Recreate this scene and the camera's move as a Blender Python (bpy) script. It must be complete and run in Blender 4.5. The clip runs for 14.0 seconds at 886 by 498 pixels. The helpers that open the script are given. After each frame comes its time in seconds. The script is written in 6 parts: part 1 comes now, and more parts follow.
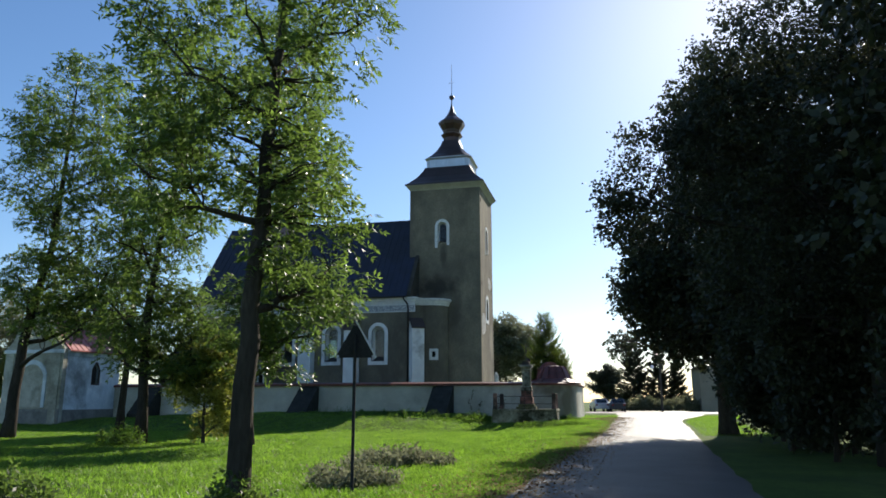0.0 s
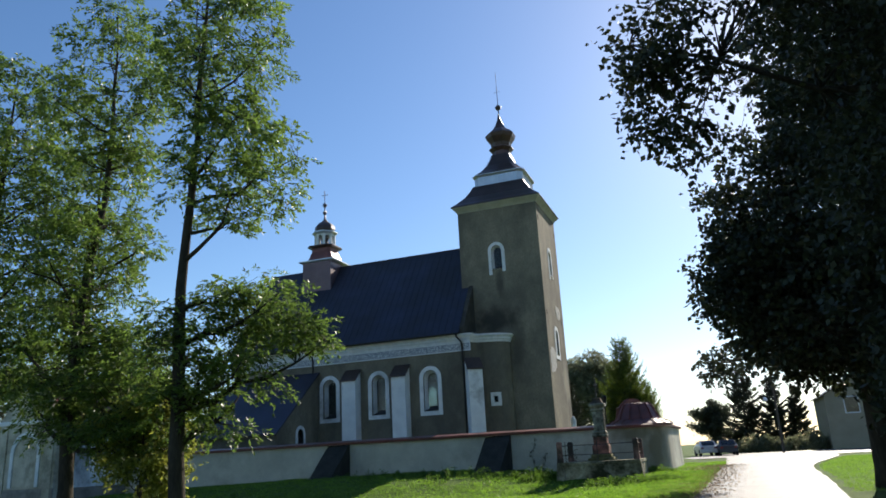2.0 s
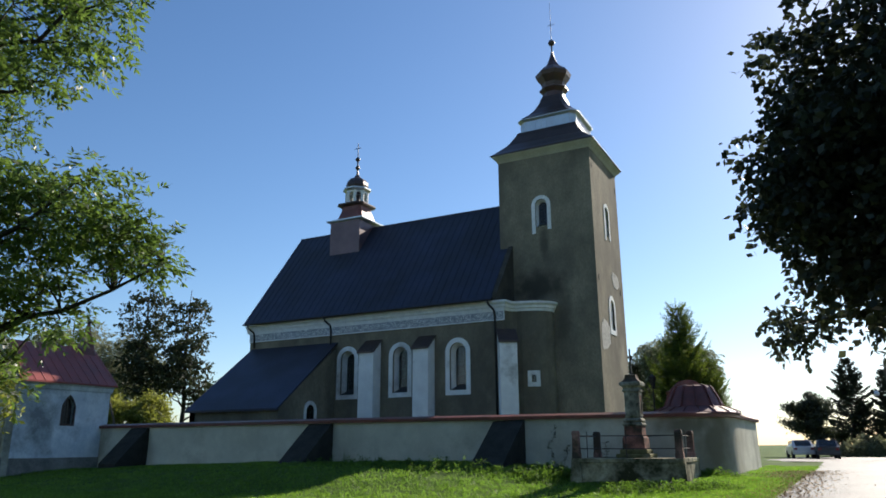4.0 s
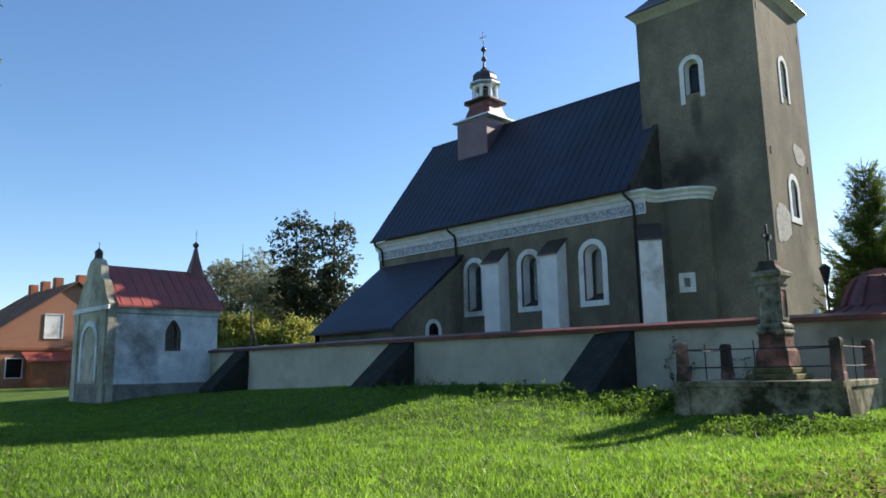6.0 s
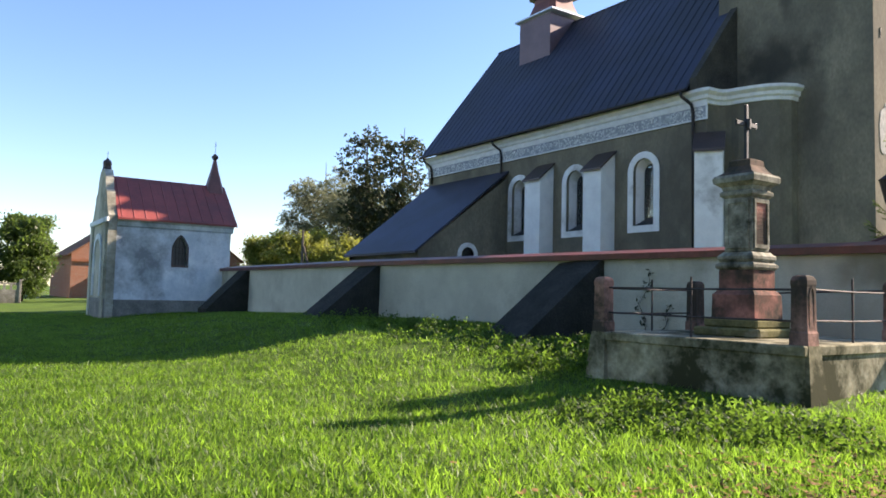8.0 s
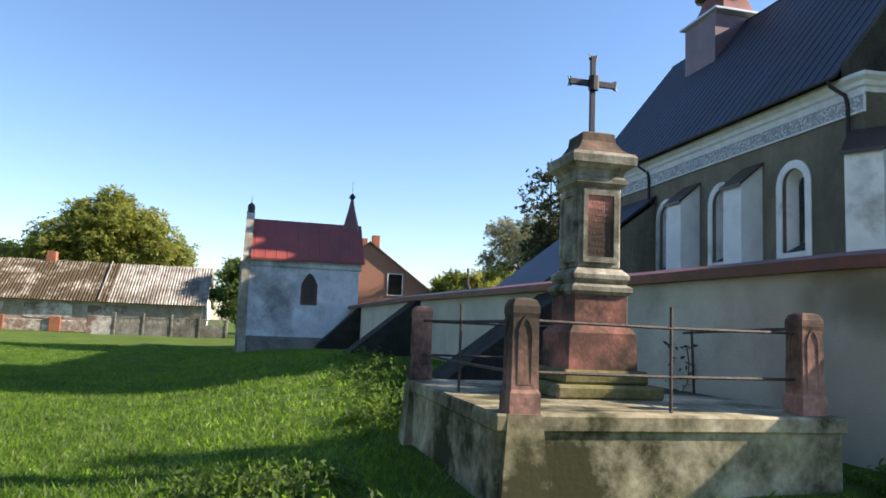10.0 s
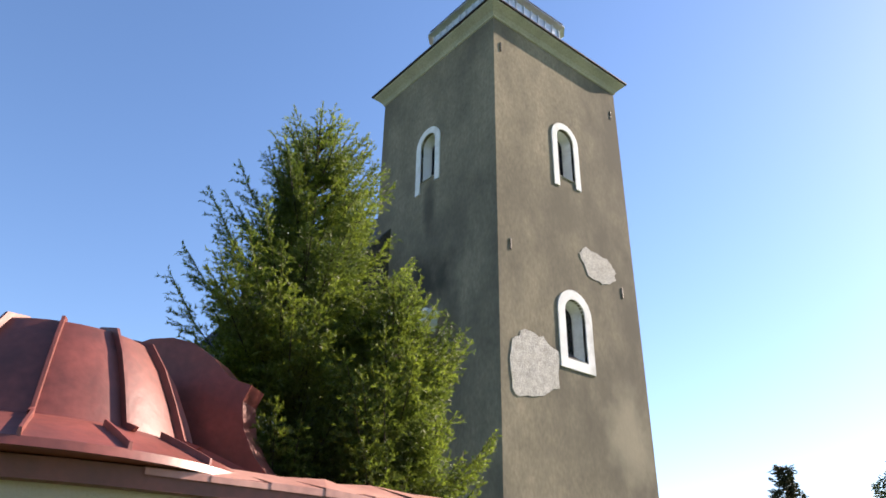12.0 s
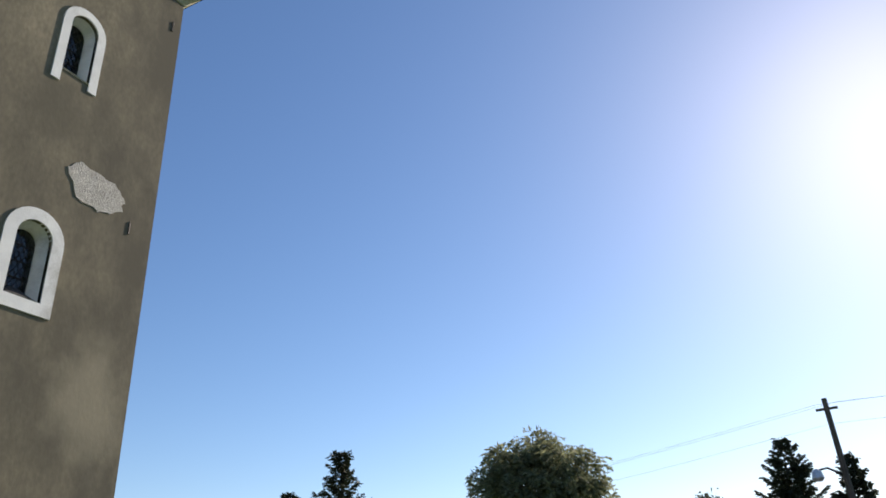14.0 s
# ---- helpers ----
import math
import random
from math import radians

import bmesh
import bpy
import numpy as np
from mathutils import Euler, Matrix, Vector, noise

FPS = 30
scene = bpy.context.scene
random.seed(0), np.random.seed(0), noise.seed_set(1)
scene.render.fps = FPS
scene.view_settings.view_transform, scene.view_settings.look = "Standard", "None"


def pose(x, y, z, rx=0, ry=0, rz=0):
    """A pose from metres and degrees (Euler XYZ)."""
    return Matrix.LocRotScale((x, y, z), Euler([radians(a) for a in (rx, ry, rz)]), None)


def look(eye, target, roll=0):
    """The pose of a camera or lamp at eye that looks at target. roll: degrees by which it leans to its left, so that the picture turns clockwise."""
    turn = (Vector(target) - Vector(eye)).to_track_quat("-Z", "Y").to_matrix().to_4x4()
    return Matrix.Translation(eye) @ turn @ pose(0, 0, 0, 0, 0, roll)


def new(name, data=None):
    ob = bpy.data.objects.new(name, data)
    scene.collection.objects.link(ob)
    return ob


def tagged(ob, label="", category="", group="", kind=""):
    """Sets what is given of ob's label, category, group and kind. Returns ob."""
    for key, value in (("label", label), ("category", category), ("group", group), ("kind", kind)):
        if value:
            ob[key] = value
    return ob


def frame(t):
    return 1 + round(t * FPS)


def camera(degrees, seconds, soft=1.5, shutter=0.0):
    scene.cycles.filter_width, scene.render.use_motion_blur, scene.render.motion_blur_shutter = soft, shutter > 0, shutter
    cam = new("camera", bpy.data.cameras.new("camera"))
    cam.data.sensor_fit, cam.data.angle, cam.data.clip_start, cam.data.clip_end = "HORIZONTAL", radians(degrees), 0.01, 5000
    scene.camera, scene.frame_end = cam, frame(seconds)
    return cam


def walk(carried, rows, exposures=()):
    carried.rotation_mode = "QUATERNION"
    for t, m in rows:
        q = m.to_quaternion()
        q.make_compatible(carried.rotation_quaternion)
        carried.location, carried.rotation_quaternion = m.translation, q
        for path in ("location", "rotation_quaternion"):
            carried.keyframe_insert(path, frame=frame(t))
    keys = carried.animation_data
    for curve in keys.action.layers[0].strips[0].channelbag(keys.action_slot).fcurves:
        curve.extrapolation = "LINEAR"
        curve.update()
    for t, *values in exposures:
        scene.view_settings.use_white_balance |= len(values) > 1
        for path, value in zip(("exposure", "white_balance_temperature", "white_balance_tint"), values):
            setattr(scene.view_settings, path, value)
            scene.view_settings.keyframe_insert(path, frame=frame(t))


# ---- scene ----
cam = camera(62.8, 14.0, 1.7)
PATH = [
    (0, (-0.027, 1.71, 1.212), (-0.468, 3.617, 1.625), -0.1),
    (0.5, (0.103, 4.011, 1.22), (-0.392, 5.896, 1.671), 0.6),
    (1, (0.197, 6.349, 1.25), (-0.344, 8.211, 1.74), 0.3),
    (1.5, (0.307, 8.649, 1.273), (-0.303, 10.482, 1.794), -0.7),
    (2, (0.486, 11.059, 1.316), (-0.173, 12.865, 1.868), -3.1),
    (2.5, (0.747, 13.421, 1.319), (0.041, 15.214, 1.851), -1.0),
    (4.8, (1.389, 24.394, 1.178), (0.338, 26.021, 1.676), -0.5),
    (5, (1.428, 25.251, 1.188), (0.326, 26.85, 1.667), -0.2),
    (5.5, (1.522, 27.211, 1.217), (0.268, 28.71, 1.64), -0.4),
    (6, (1.533, 29.373, 1.199), (0.154, 30.784, 1.526), -1.1),
    (6.5, (1.573, 31.413, 1.23), (0.183, 32.822, 1.514), 1.1),
    (7, (1.632, 33.546, 1.305), (0.288, 35.003, 1.569), 2.7),
    (7.5, (1.71, 35.416, 1.331), (0.3, 36.818, 1.547), 1.2),
    (7.7, (1.768, 36.133, 1.342), (0.255, 37.429, 1.517), 0.9),
    (9.8, (2.277, 44.149, 1.429), (0.355, 44.668, 1.63), 3.2),
    (10, (2.313, 44.92, 1.453), (0.379, 45.379, 1.673), 2.3),
    (10.5, (2.422, 46.781, 1.504), (0.535, 47.357, 1.83), 2.3),
    (11, (2.56, 48.704, 1.425), (0.814, 49.571, 1.87), 3.4),
    (11.3, (2.546, 49.9, 1.492), (0.926, 50.904, 2.006), 3.2),
    (11.5, (2.536, 50.696, 1.537), (0.99, 51.77, 2.214), 3.1),
    (12, (2.721, 52.49, 1.572), (1.336, 53.609, 2.481), 1.0),
    (12.5, (2.954, 54.265, 1.612), (1.813, 55.314, 2.875), -0.2),
    (13, (3.344, 56.068, 1.618), (2.41, 57.025, 3.105), -1.1),
    (13.3, (3.583, 57.21, 1.625), (2.7, 58.168, 3.142), -1.5),
    (13.5, (3.794, 57.816, 1.602), (2.856, 59.0, 2.912), -1.91),
    (14, (4.195, 59.589, 1.609), (3.433, 61.206, 2.505), -3.49),
]
EXPOSURES = [(0, 0.6, 6350, 12), (2.7, 0.62, 6350, 12), (4.8, 0.55, 6350, 12), (5.0, 0.56, 6350, 12), (5.5, 0.72, 6450, 12), (6, 1.02, 6450, 12), (6.5, 1.3, 6650, 18), (7, 1.55, 6950, 20), (7.7, 1.6, 7000, 21), (10, 1.4, 6850, 18), (10.5, 1.26, 6750, 16), (11, 1.3, 6950, 20), (12, 1.5, 7000, 21), (12.5, 1.38, 6900, 20), (13, 1.08, 6600, 15), (13.5, 1.1, 6700, 16), (14, 0.6, 6700, 16)]
walk(cam, [(t, look(eye, target, roll)) for t, eye, target, roll in PATH], EXPOSURES)

# ---- light ----
world = bpy.data.worlds.new("sky")
scene.world = world
world.use_nodes = True
SUN_EL, SUN_AZ = 30.4, 12.3
wn = world.node_tree.nodes
sky = wn.new("ShaderNodeTexSky")
sky.sky_type = "NISHITA"
sky.sun_disc = False
sky.sun_elevation, sky.sun_rotation = radians(SUN_EL), radians(SUN_AZ)
sky.air_density, sky.dust_density, sky.ozone_density = 1.0, 0.3, 3.0
tone = wn.new("ShaderNodeHueSaturation")
tone.inputs["Saturation"].default_value = 1.12
world.node_tree.links.new(sky.outputs[0], tone.inputs["Color"])
world.node_tree.links.new(tone.outputs[0], wn["Background"].inputs[0])
wn["Background"].inputs[1].default_value = 0.095
sun_dir = Vector((math.sin(radians(SUN_AZ)) * math.cos(radians(SUN_EL)), math.cos(radians(SUN_AZ)) * math.cos(radians(SUN_EL)), math.sin(radians(SUN_EL))))
sun = new("sun", bpy.data.lights.new("sun", "SUN"))
sun.data.energy, sun.data.angle, sun.data.color = 5.0, radians(0.53), (1.0, 0.91, 0.76)
sun.matrix_world = look(sun_dir * 100, (0, 0, 0))

# ---- materials ----


def material(name, base, other=None, scale=3.0, fine=40.0, rough=0.85, metal=0.0, bump=0.3, mix=0.6, stain=None, stain_amount=0.35,
             stretch=(1, 1, 1), random_tint=0.0, translucent=0.0, glow_through=None):
    """Two-scale noise colour with stains and fine relief, in object metres."""
    m = bpy.data.materials.new(name)
    m.use_nodes = True
    nt = m.node_tree
    n, l = nt.nodes, nt.links
    bsdf = n["Principled BSDF"]
    co = n.new("ShaderNodeTexCoord")
    mp = n.new("ShaderNodeMapping")
    mp.inputs["Scale"].default_value = stretch
    l.new(co.outputs["Object"], mp.inputs[0])
    big = n.new("ShaderNodeTexNoise")
    big.inputs["Scale"].default_value, big.inputs["Detail"].default_value, big.inputs["Roughness"].default_value = scale, 6, 0.62
    l.new(mp.outputs[0], big.inputs["Vector"])
    small = n.new("ShaderNodeTexNoise")
    small.inputs["Scale"].default_value, small.inputs["Detail"].default_value = fine, 4
    l.new(mp.outputs[0], small.inputs["Vector"])
    ramp = n.new("ShaderNodeValToRGB")
    ramp.color_ramp.elements[0].position, ramp.color_ramp.elements[1].position = 0.36, 0.66
    l.new(big.outputs[0], ramp.inputs[0])
    other = other or tuple(c * 0.7 for c in base)
    ramp.color_ramp.elements[0].color, ramp.color_ramp.elements[1].color = (*other, 1), (*base, 1)
    mul = n.new("ShaderNodeMix")
    mul.data_type, mul.blend_type = "RGBA", "OVERLAY"
    mul.inputs[0].default_value = mix
    l.new(ramp.outputs[0], mul.inputs[6])
    l.new(small.outputs[0], mul.inputs[7])
    colour = mul.outputs[2]
    if stain:
        patch = n.new("ShaderNodeTexNoise")
        patch.inputs["Scale"].default_value, patch.inputs["Detail"].default_value, patch.inputs["Roughness"].default_value = scale * 0.33, 8, 0.7
        off = n.new("ShaderNodeMapping")
        off.inputs["Location"].default_value = (13.1, 7.7, 3.3)
        l.new(mp.outputs[0], off.inputs[0])
        l.new(off.outputs[0], patch.inputs["Vector"])
        pr = n.new("ShaderNodeValToRGB")
        pr.color_ramp.elements[0].position, pr.color_ramp.elements[1].position = 1 - stain_amount - 0.17, 1 - stain_amount + 0.03
        l.new(patch.outputs[0], pr.inputs[0])
        sm = n.new("ShaderNodeMix")
        sm.data_type = "RGBA"
        l.new(pr.outputs[0], sm.inputs[0])
        l.new(colour, sm.inputs[6])
        sm.inputs[7].default_value = (*stain, 1)
        colour = sm.outputs[2]
    if random_tint:
        info = n.new("ShaderNodeObjectInfo")
        geo = n.new("ShaderNodeNewGeometry")
        add = n.new("ShaderNodeMath")
        l.new(info.outputs["Random"], add.inputs[0])
        l.new(geo.outputs["Random Per Island"], add.inputs[1])
        fr = n.new("ShaderNodeMath")
        fr.operation = "FRACT"
        l.new(add.outputs[0], fr.inputs[0])
        rng = n.new("ShaderNodeMapRange")
        rng.inputs[3].default_value, rng.inputs[4].default_value = 1 - random_tint, 1 + random_tint
        l.new(fr.outputs[0], rng.inputs[0])
        hsv = n.new("ShaderNodeHueSaturation")
        l.new(rng.outputs[0], hsv.inputs["Value"])
        l.new(colour, hsv.inputs["Color"])
        colour = hsv.outputs[0]
    l.new(colour, bsdf.inputs["Base Color"])
    bsdf.inputs["Roughness"].default_value, bsdf.inputs["Metallic"].default_value = rough, metal
    if rough > 0.85:
        bsdf.inputs["Specular IOR Level"].default_value = 0.15
    if bump:
        bp = n.new("ShaderNodeBump")
        bp.inputs["Strength"].default_value, bp.inputs["Distance"].default_value = bump, 0.03
        l.new(small.outputs[0], bp.inputs["Height"])
        l.new(bp.outputs[0], bsdf.inputs["Normal"])
    if translucent:
        tr = n.new("ShaderNodeBsdfTranslucent")
        if glow_through:
            lift = n.new("ShaderNodeMix")
            lift.data_type, lift.blend_type = "RGBA", "MULTIPLY"
            lift.inputs[0].default_value = 1.0
            l.new(colour, lift.inputs[6])
            lift.inputs[7].default_value = (*glow_through, 1)
            l.new(lift.outputs[2], tr.inputs[0])
        else:
            l.new(colour, tr.inputs[0])
        ms = n.new("ShaderNodeMixShader")
        ms.inputs[0].default_value = translucent
        l.new(bsdf.outputs[0], ms.inputs[1])
        l.new(tr.outputs[0], ms.inputs[2])
        l.new(ms.outputs[0], n["Material Output"].inputs[0])
    return m


def spot(m, centre, radii, colour, strength=0.8):
    """A soft-edged colour patch (stain, bare soil, added shade) of its own shape, at a place in object metres."""
    n, l = m.node_tree.nodes, m.node_tree.links
    bsdf = n["Principled BSDF"]
    before = bsdf.inputs["Base Color"].links[0].from_socket
    co = n.new("ShaderNodeTexCoord")
    mp = n.new("ShaderNodeMapping")
    mp.vector_type = "TEXTURE"
    mp.inputs["Location"].default_value, mp.inputs["Scale"].default_value = centre, radii
    l.new(co.outputs["Object"], mp.inputs[0])
    far = n.new("ShaderNodeVectorMath")
    far.operation = "LENGTH"
    l.new(mp.outputs[0], far.inputs[0])
    ragged = n.new("ShaderNodeTexNoise")
    ragged.inputs["Scale"].default_value, ragged.inputs["Detail"].default_value = 1.3, 6
    l.new(co.outputs["Object"], ragged.inputs["Vector"])
    add = n.new("ShaderNodeMath")
    l.new(far.outputs["Value"], add.inputs[0])
    l.new(ragged.outputs[0], add.inputs[1])
    rng = n.new("ShaderNodeMapRange")
    rng.interpolation_type = "SMOOTHSTEP"
    rng.inputs[1].default_value, rng.inputs[2].default_value, rng.inputs[3].default_value, rng.inputs[4].default_value = 0.75, 1.55, strength, 0.0
    l.new(add.outputs[0], rng.inputs[0])
    mx = n.new("ShaderNodeMix")
    mx.data_type = "RGBA"
    l.new(rng.outputs[0], mx.inputs[0])
    l.new(before, mx.inputs[6])
    mx.inputs[7].default_value = (*colour, 1)
    l.new(mx.outputs[2], bsdf.inputs["Base Color"])
    return m


def glass_material(name, tint=(0.8, 0.9, 0.9), clear=0.75, dirt=0.1):
    m = bpy.data.materials.new(name)
    m.use_nodes = True
    n, l = m.node_tree.nodes, m.node_tree.links
    tr, gl, ms = n.new("ShaderNodeBsdfTransparent"), n.new("ShaderNodeBsdfGlossy"), n.new("ShaderNodeMixShader")
    tr.inputs[0].default_value = (*[c * clear for c in tint], 1)
    gl.inputs["Roughness"].default_value = 0.08
    fr = n.new("ShaderNodeFresnel")
    l.new(fr.outputs[0], ms.inputs[0])
    l.new(tr.outputs[0], ms.inputs[1])
    l.new(gl.outputs[0], ms.inputs[2])
    dust, film = n.new("ShaderNodeBsdfDiffuse"), n.new("ShaderNodeMixShader")
    dust.inputs[0].default_value = (0.5, 0.52, 0.52, 1)
    film.inputs[0].default_value = dirt
    l.new(ms.outputs[0], film.inputs[1])
    l.new(dust.outputs[0], film.inputs[2])
    l.new(film.outputs[0], n["Material Output"].inputs[0])
    return m


M_RENDER = material("grey_render", (0.268, 0.233, 0.166), (0.168, 0.148, 0.108), 0.55, 10, 0.95, stretch=(1, 1, 0.6), stain=(0.115, 0.103, 0.08), stain_amount=0.43, bump=0.12, mix=0.36)
M_TOWER = material("tower_render", (0.268, 0.233, 0.166), (0.168, 0.148, 0.108), 0.55, 10, 0.95, stretch=(1, 1, 0.6), stain=(0.115, 0.103, 0.08), stain_amount=0.43, bump=0.12, mix=0.36)
spot(M_TOWER, (9.6, 0.0, 11.3), (2.6, 1.2, 1.5), (0.045, 0.042, 0.035), 0.85)
spot(M_TOWER, (11.2, 0.0, 9.0), (0.7, 1.2, 2.6), (0.07, 0.064, 0.052), 0.6)
spot(M_TOWER, (10.15, 0.0, 14.2), (0.5, 1.2, 1.4), (0.07, 0.064, 0.052), 0.7)
spot(M_TOWER, (13.6, 3.2, 14.0), (1.2, 0.9, 1.5), (0.12, 0.108, 0.082), 0.6)
spot(M_TOWER, (13.6, 5.6, 6.5), (1.2, 1.4, 2.2), (0.36, 0.32, 0.235), 0.5)
# Stained render, with the shade beside the tower also put into its colour.
M_GABLE = material("stained_shade_render", (0.085, 0.077, 0.062), (0.045, 0.042, 0.036), 0.9, 12, 0.95, bump=0.3)
M_WHITE = material("limewash", (0.82, 0.82, 0.8), (0.7, 0.7, 0.69), 1.2, 30, 0.9, stain=(0.33, 0.31, 0.28), stain_amount=0.31, bump=0.3, mix=0.25)
M_FRIEZE = material("stucco_frieze", (0.74, 0.75, 0.75), (0.6, 0.61, 0.62), 2.5, 30, 0.9, bump=0.2, mix=0.3)
M_CORNICE = material("pale_cornice_render", (0.46, 0.44, 0.34), (0.36, 0.345, 0.265), 0.8, 14, 0.95, bump=0.15, mix=0.3)
M_PATCH = material("bare_mortar", (0.5, 0.48, 0.44), (0.36, 0.34, 0.31), 5, 25, 0.95, bump=0.9, mix=0.8)
M_ROOF = material("painted_steel_roof", (0.034, 0.038, 0.066), (0.022, 0.025, 0.044), 0.6, 25, 0.5, 0.12, bump=0.12, stain=(0.02, 0.019, 0.024), stain_amount=0.42)
M_RUST = material("oxide_red_steel", (0.25, 0.09, 0.07), (0.16, 0.06, 0.05), 0.8, 12, 0.45, 0.15, bump=0.06, stain=(0.12, 0.05, 0.04), stain_amount=0.34, mix=0.25)
M_ONION = material("weathered_brown_copper", (0.1, 0.046, 0.038), (0.055, 0.03, 0.027), 0.9, 12, 0.42, 0.1, bump=0.06, stain=(0.05, 0.032, 0.03), stain_amount=0.38, mix=0.3)
M_COPING = material("coping_steel", (0.23, 0.062, 0.048), (0.13, 0.038, 0.031), 1.2, 14, 0.45, 0.05, bump=0.08, stain=(0.085, 0.033, 0.028), stain_amount=0.4, mix=0.35)
M_PALECOPING = material("pale_coping_sheet", (0.5, 0.27, 0.22), (0.36, 0.17, 0.14), 1.5, 14, 0.42, 0.1, bump=0.06, mix=0.3)
# Red steel, tinted purple to carry the sky's reflection on its shaded front.
M_TURRET = material("sky_tinted_red_steel", (0.17, 0.105, 0.115), (0.12, 0.075, 0.085), 0.8, 12, 0.45, 0.15, bump=0.06, mix=0.3)
M_DARKTIN = material("dark_brown_steel", (0.075, 0.05, 0.045), (0.05, 0.036, 0.033), 0.8, 25, 0.4, 0.3, bump=0.1)
M_TIN = material("galvanised_tin", (0.6, 0.62, 0.64), (0.5, 0.52, 0.54), 1, 25, 0.35, 0.6, bump=0.1)
M_REDROOF = material("red_painted_steel", (0.32, 0.07, 0.055), (0.23, 0.055, 0.045), 0.9, 14, 0.5, 0.1, bump=0.08, stain=(0.16, 0.055, 0.045), stain_amount=0.34, mix=0.3)
M_IRON = material("black_iron", (0.03, 0.03, 0.032), (0.04, 0.032, 0.028), 6, 40, 0.6, 0.6)
M_BLACKPAINT = material("black_paint", (0.014, 0.014, 0.016), (0.022, 0.02, 0.02), 6, 40, 0.55, bump=0.1)
M_SILL = material("dark_sill", (0.035, 0.034, 0.034), (0.02, 0.02, 0.02), 3, 20, 0.8, bump=0.2)
M_GROUND = material("frieze_ground", (0.42, 0.44, 0.47), (0.24, 0.26, 0.29), 6, 30, 0.9, bump=0.2)
M_MOSS = material("mossy_stone", (0.2, 0.18, 0.08), (0.09, 0.09, 0.04), 3, 18, 0.95, stain=(0.3, 0.27, 0.19), stain_amount=0.3, bump=0.2, mix=0.4)
M_GLASS = glass_material("old_glass", dirt=0.05)
M_DARKGLASS = glass_material("dim_glass", (0.5, 0.55, 0.55), 0.5, 0.025)
M_YARDWALL = material("yard_wall_plaster", (0.63, 0.61, 0.51), (0.48, 0.465, 0.385), 0.7, 55, 0.95, stain=(0.28, 0.26, 0.2), stain_amount=0.33, bump=0.3, mix=0.35)
spot(M_YARDWALL, (-3.6, 53.0, 1.2), (4.4, 5.2, 4.0), (0.36, 0.335, 0.265), 0.8)
# Brown dirt round the bend, spread and darkened to deepen the wall's shade.
spot(M_YARDWALL, (-3.25, 52.35, 1.2), (1.15, 1.35, 2.4), (0.15, 0.13, 0.085), 0.85)
spot(M_YARDWALL, (-4.2, 51.4, 1.95), (1.3, 1.1, 0.6), (0.12, 0.105, 0.065), 0.75)
M_BUTTRESS = material("mossy_dark_stone", (0.05, 0.048, 0.042), (0.03, 0.032, 0.026), 1.6, 20, 0.95, bump=0.6)
M_CONCRETE = material("weathered_concrete", (0.68, 0.62, 0.45), (0.36, 0.32, 0.2), 1.6, 14, 0.95, stain=(0.05, 0.05, 0.025), stain_amount=0.455, bump=0.14, mix=0.45)
M_STONE = material("weathered_sandstone", (0.53, 0.5, 0.4), (0.28, 0.265, 0.205), 3.0, 18, 0.95, stain=(0.055, 0.055, 0.04), stain_amount=0.44, bump=0.2, mix=0.4)
M_CAPSTONE = material("brown_capstone", (0.22, 0.145, 0.11), (0.13, 0.09, 0.065), 3, 16, 0.95, stain=(0.05, 0.048, 0.036), stain_amount=0.48, bump=0.2, mix=0.4)
M_POST = material("pink_sandstone", (0.55, 0.3, 0.24), (0.31, 0.17, 0.135), 2.6, 16, 0.95, stain=(0.07, 0.056, 0.045), stain_amount=0.43, bump=0.2, mix=0.4)
M_REDSTONE = material("red_sandstone", (0.47, 0.2, 0.155), (0.25, 0.11, 0.085), 2.6, 16, 0.95, stain=(0.07, 0.052, 0.04), stain_amount=0.47, bump=0.2, mix=0.4)
M_CHAPEL = material("pale_blue_limewash", (0.84, 0.87, 0.88), (0.58, 0.64, 0.68), 1.1, 14, 0.95, stain=(0.24, 0.26, 0.27), stain_amount=0.36, bump=0.2, mix=0.25)
M_CHAPELFRONT = material("stained_ochre_limewash", (0.6, 0.58, 0.48), (0.42, 0.4, 0.32), 1.1, 14, 0.95, stain=(0.18, 0.17, 0.13), stain_amount=0.42, bump=0.2, mix=0.3)
M_PLINTH = material("damp_plinth", (0.3, 0.29, 0.26), (0.17, 0.165, 0.15), 1.5, 20, 0.95, bump=0.4)
M_BRICK = material("red_brick", (0.36, 0.15, 0.085), (0.27, 0.11, 0.06), 1.4, 18, 0.95, bump=0.5, stain=(0.2, 0.1, 0.07), stain_amount=0.3)
M_ASPHALT = material("old_asphalt", (0.105, 0.1, 0.094), (0.075, 0.071, 0.066), 0.6, 60, 0.62, bump=0.4, stain=(0.12, 0.112, 0.1), stain_amount=0.3)
M_ASPHALT.node_tree.nodes["Principled BSDF"].inputs["Specular IOR Level"].default_value = 0.25
M_SOIL = material("grassy_soil", (0.085, 0.14, 0.02), (0.05, 0.088, 0.014), 0.5, 9, 1.0, bump=0.5, stain=(0.12, 0.115, 0.034), stain_amount=0.24, mix=0.4)
M_BLADE = material("grass_blade", (0.08, 0.136, 0.016), (0.042, 0.08, 0.011), 1.3, 5, 0.5, bump=0, translucent=0.56, random_tint=0.38, mix=0.5, glow_through=(3.6, 3.7, 2.8))
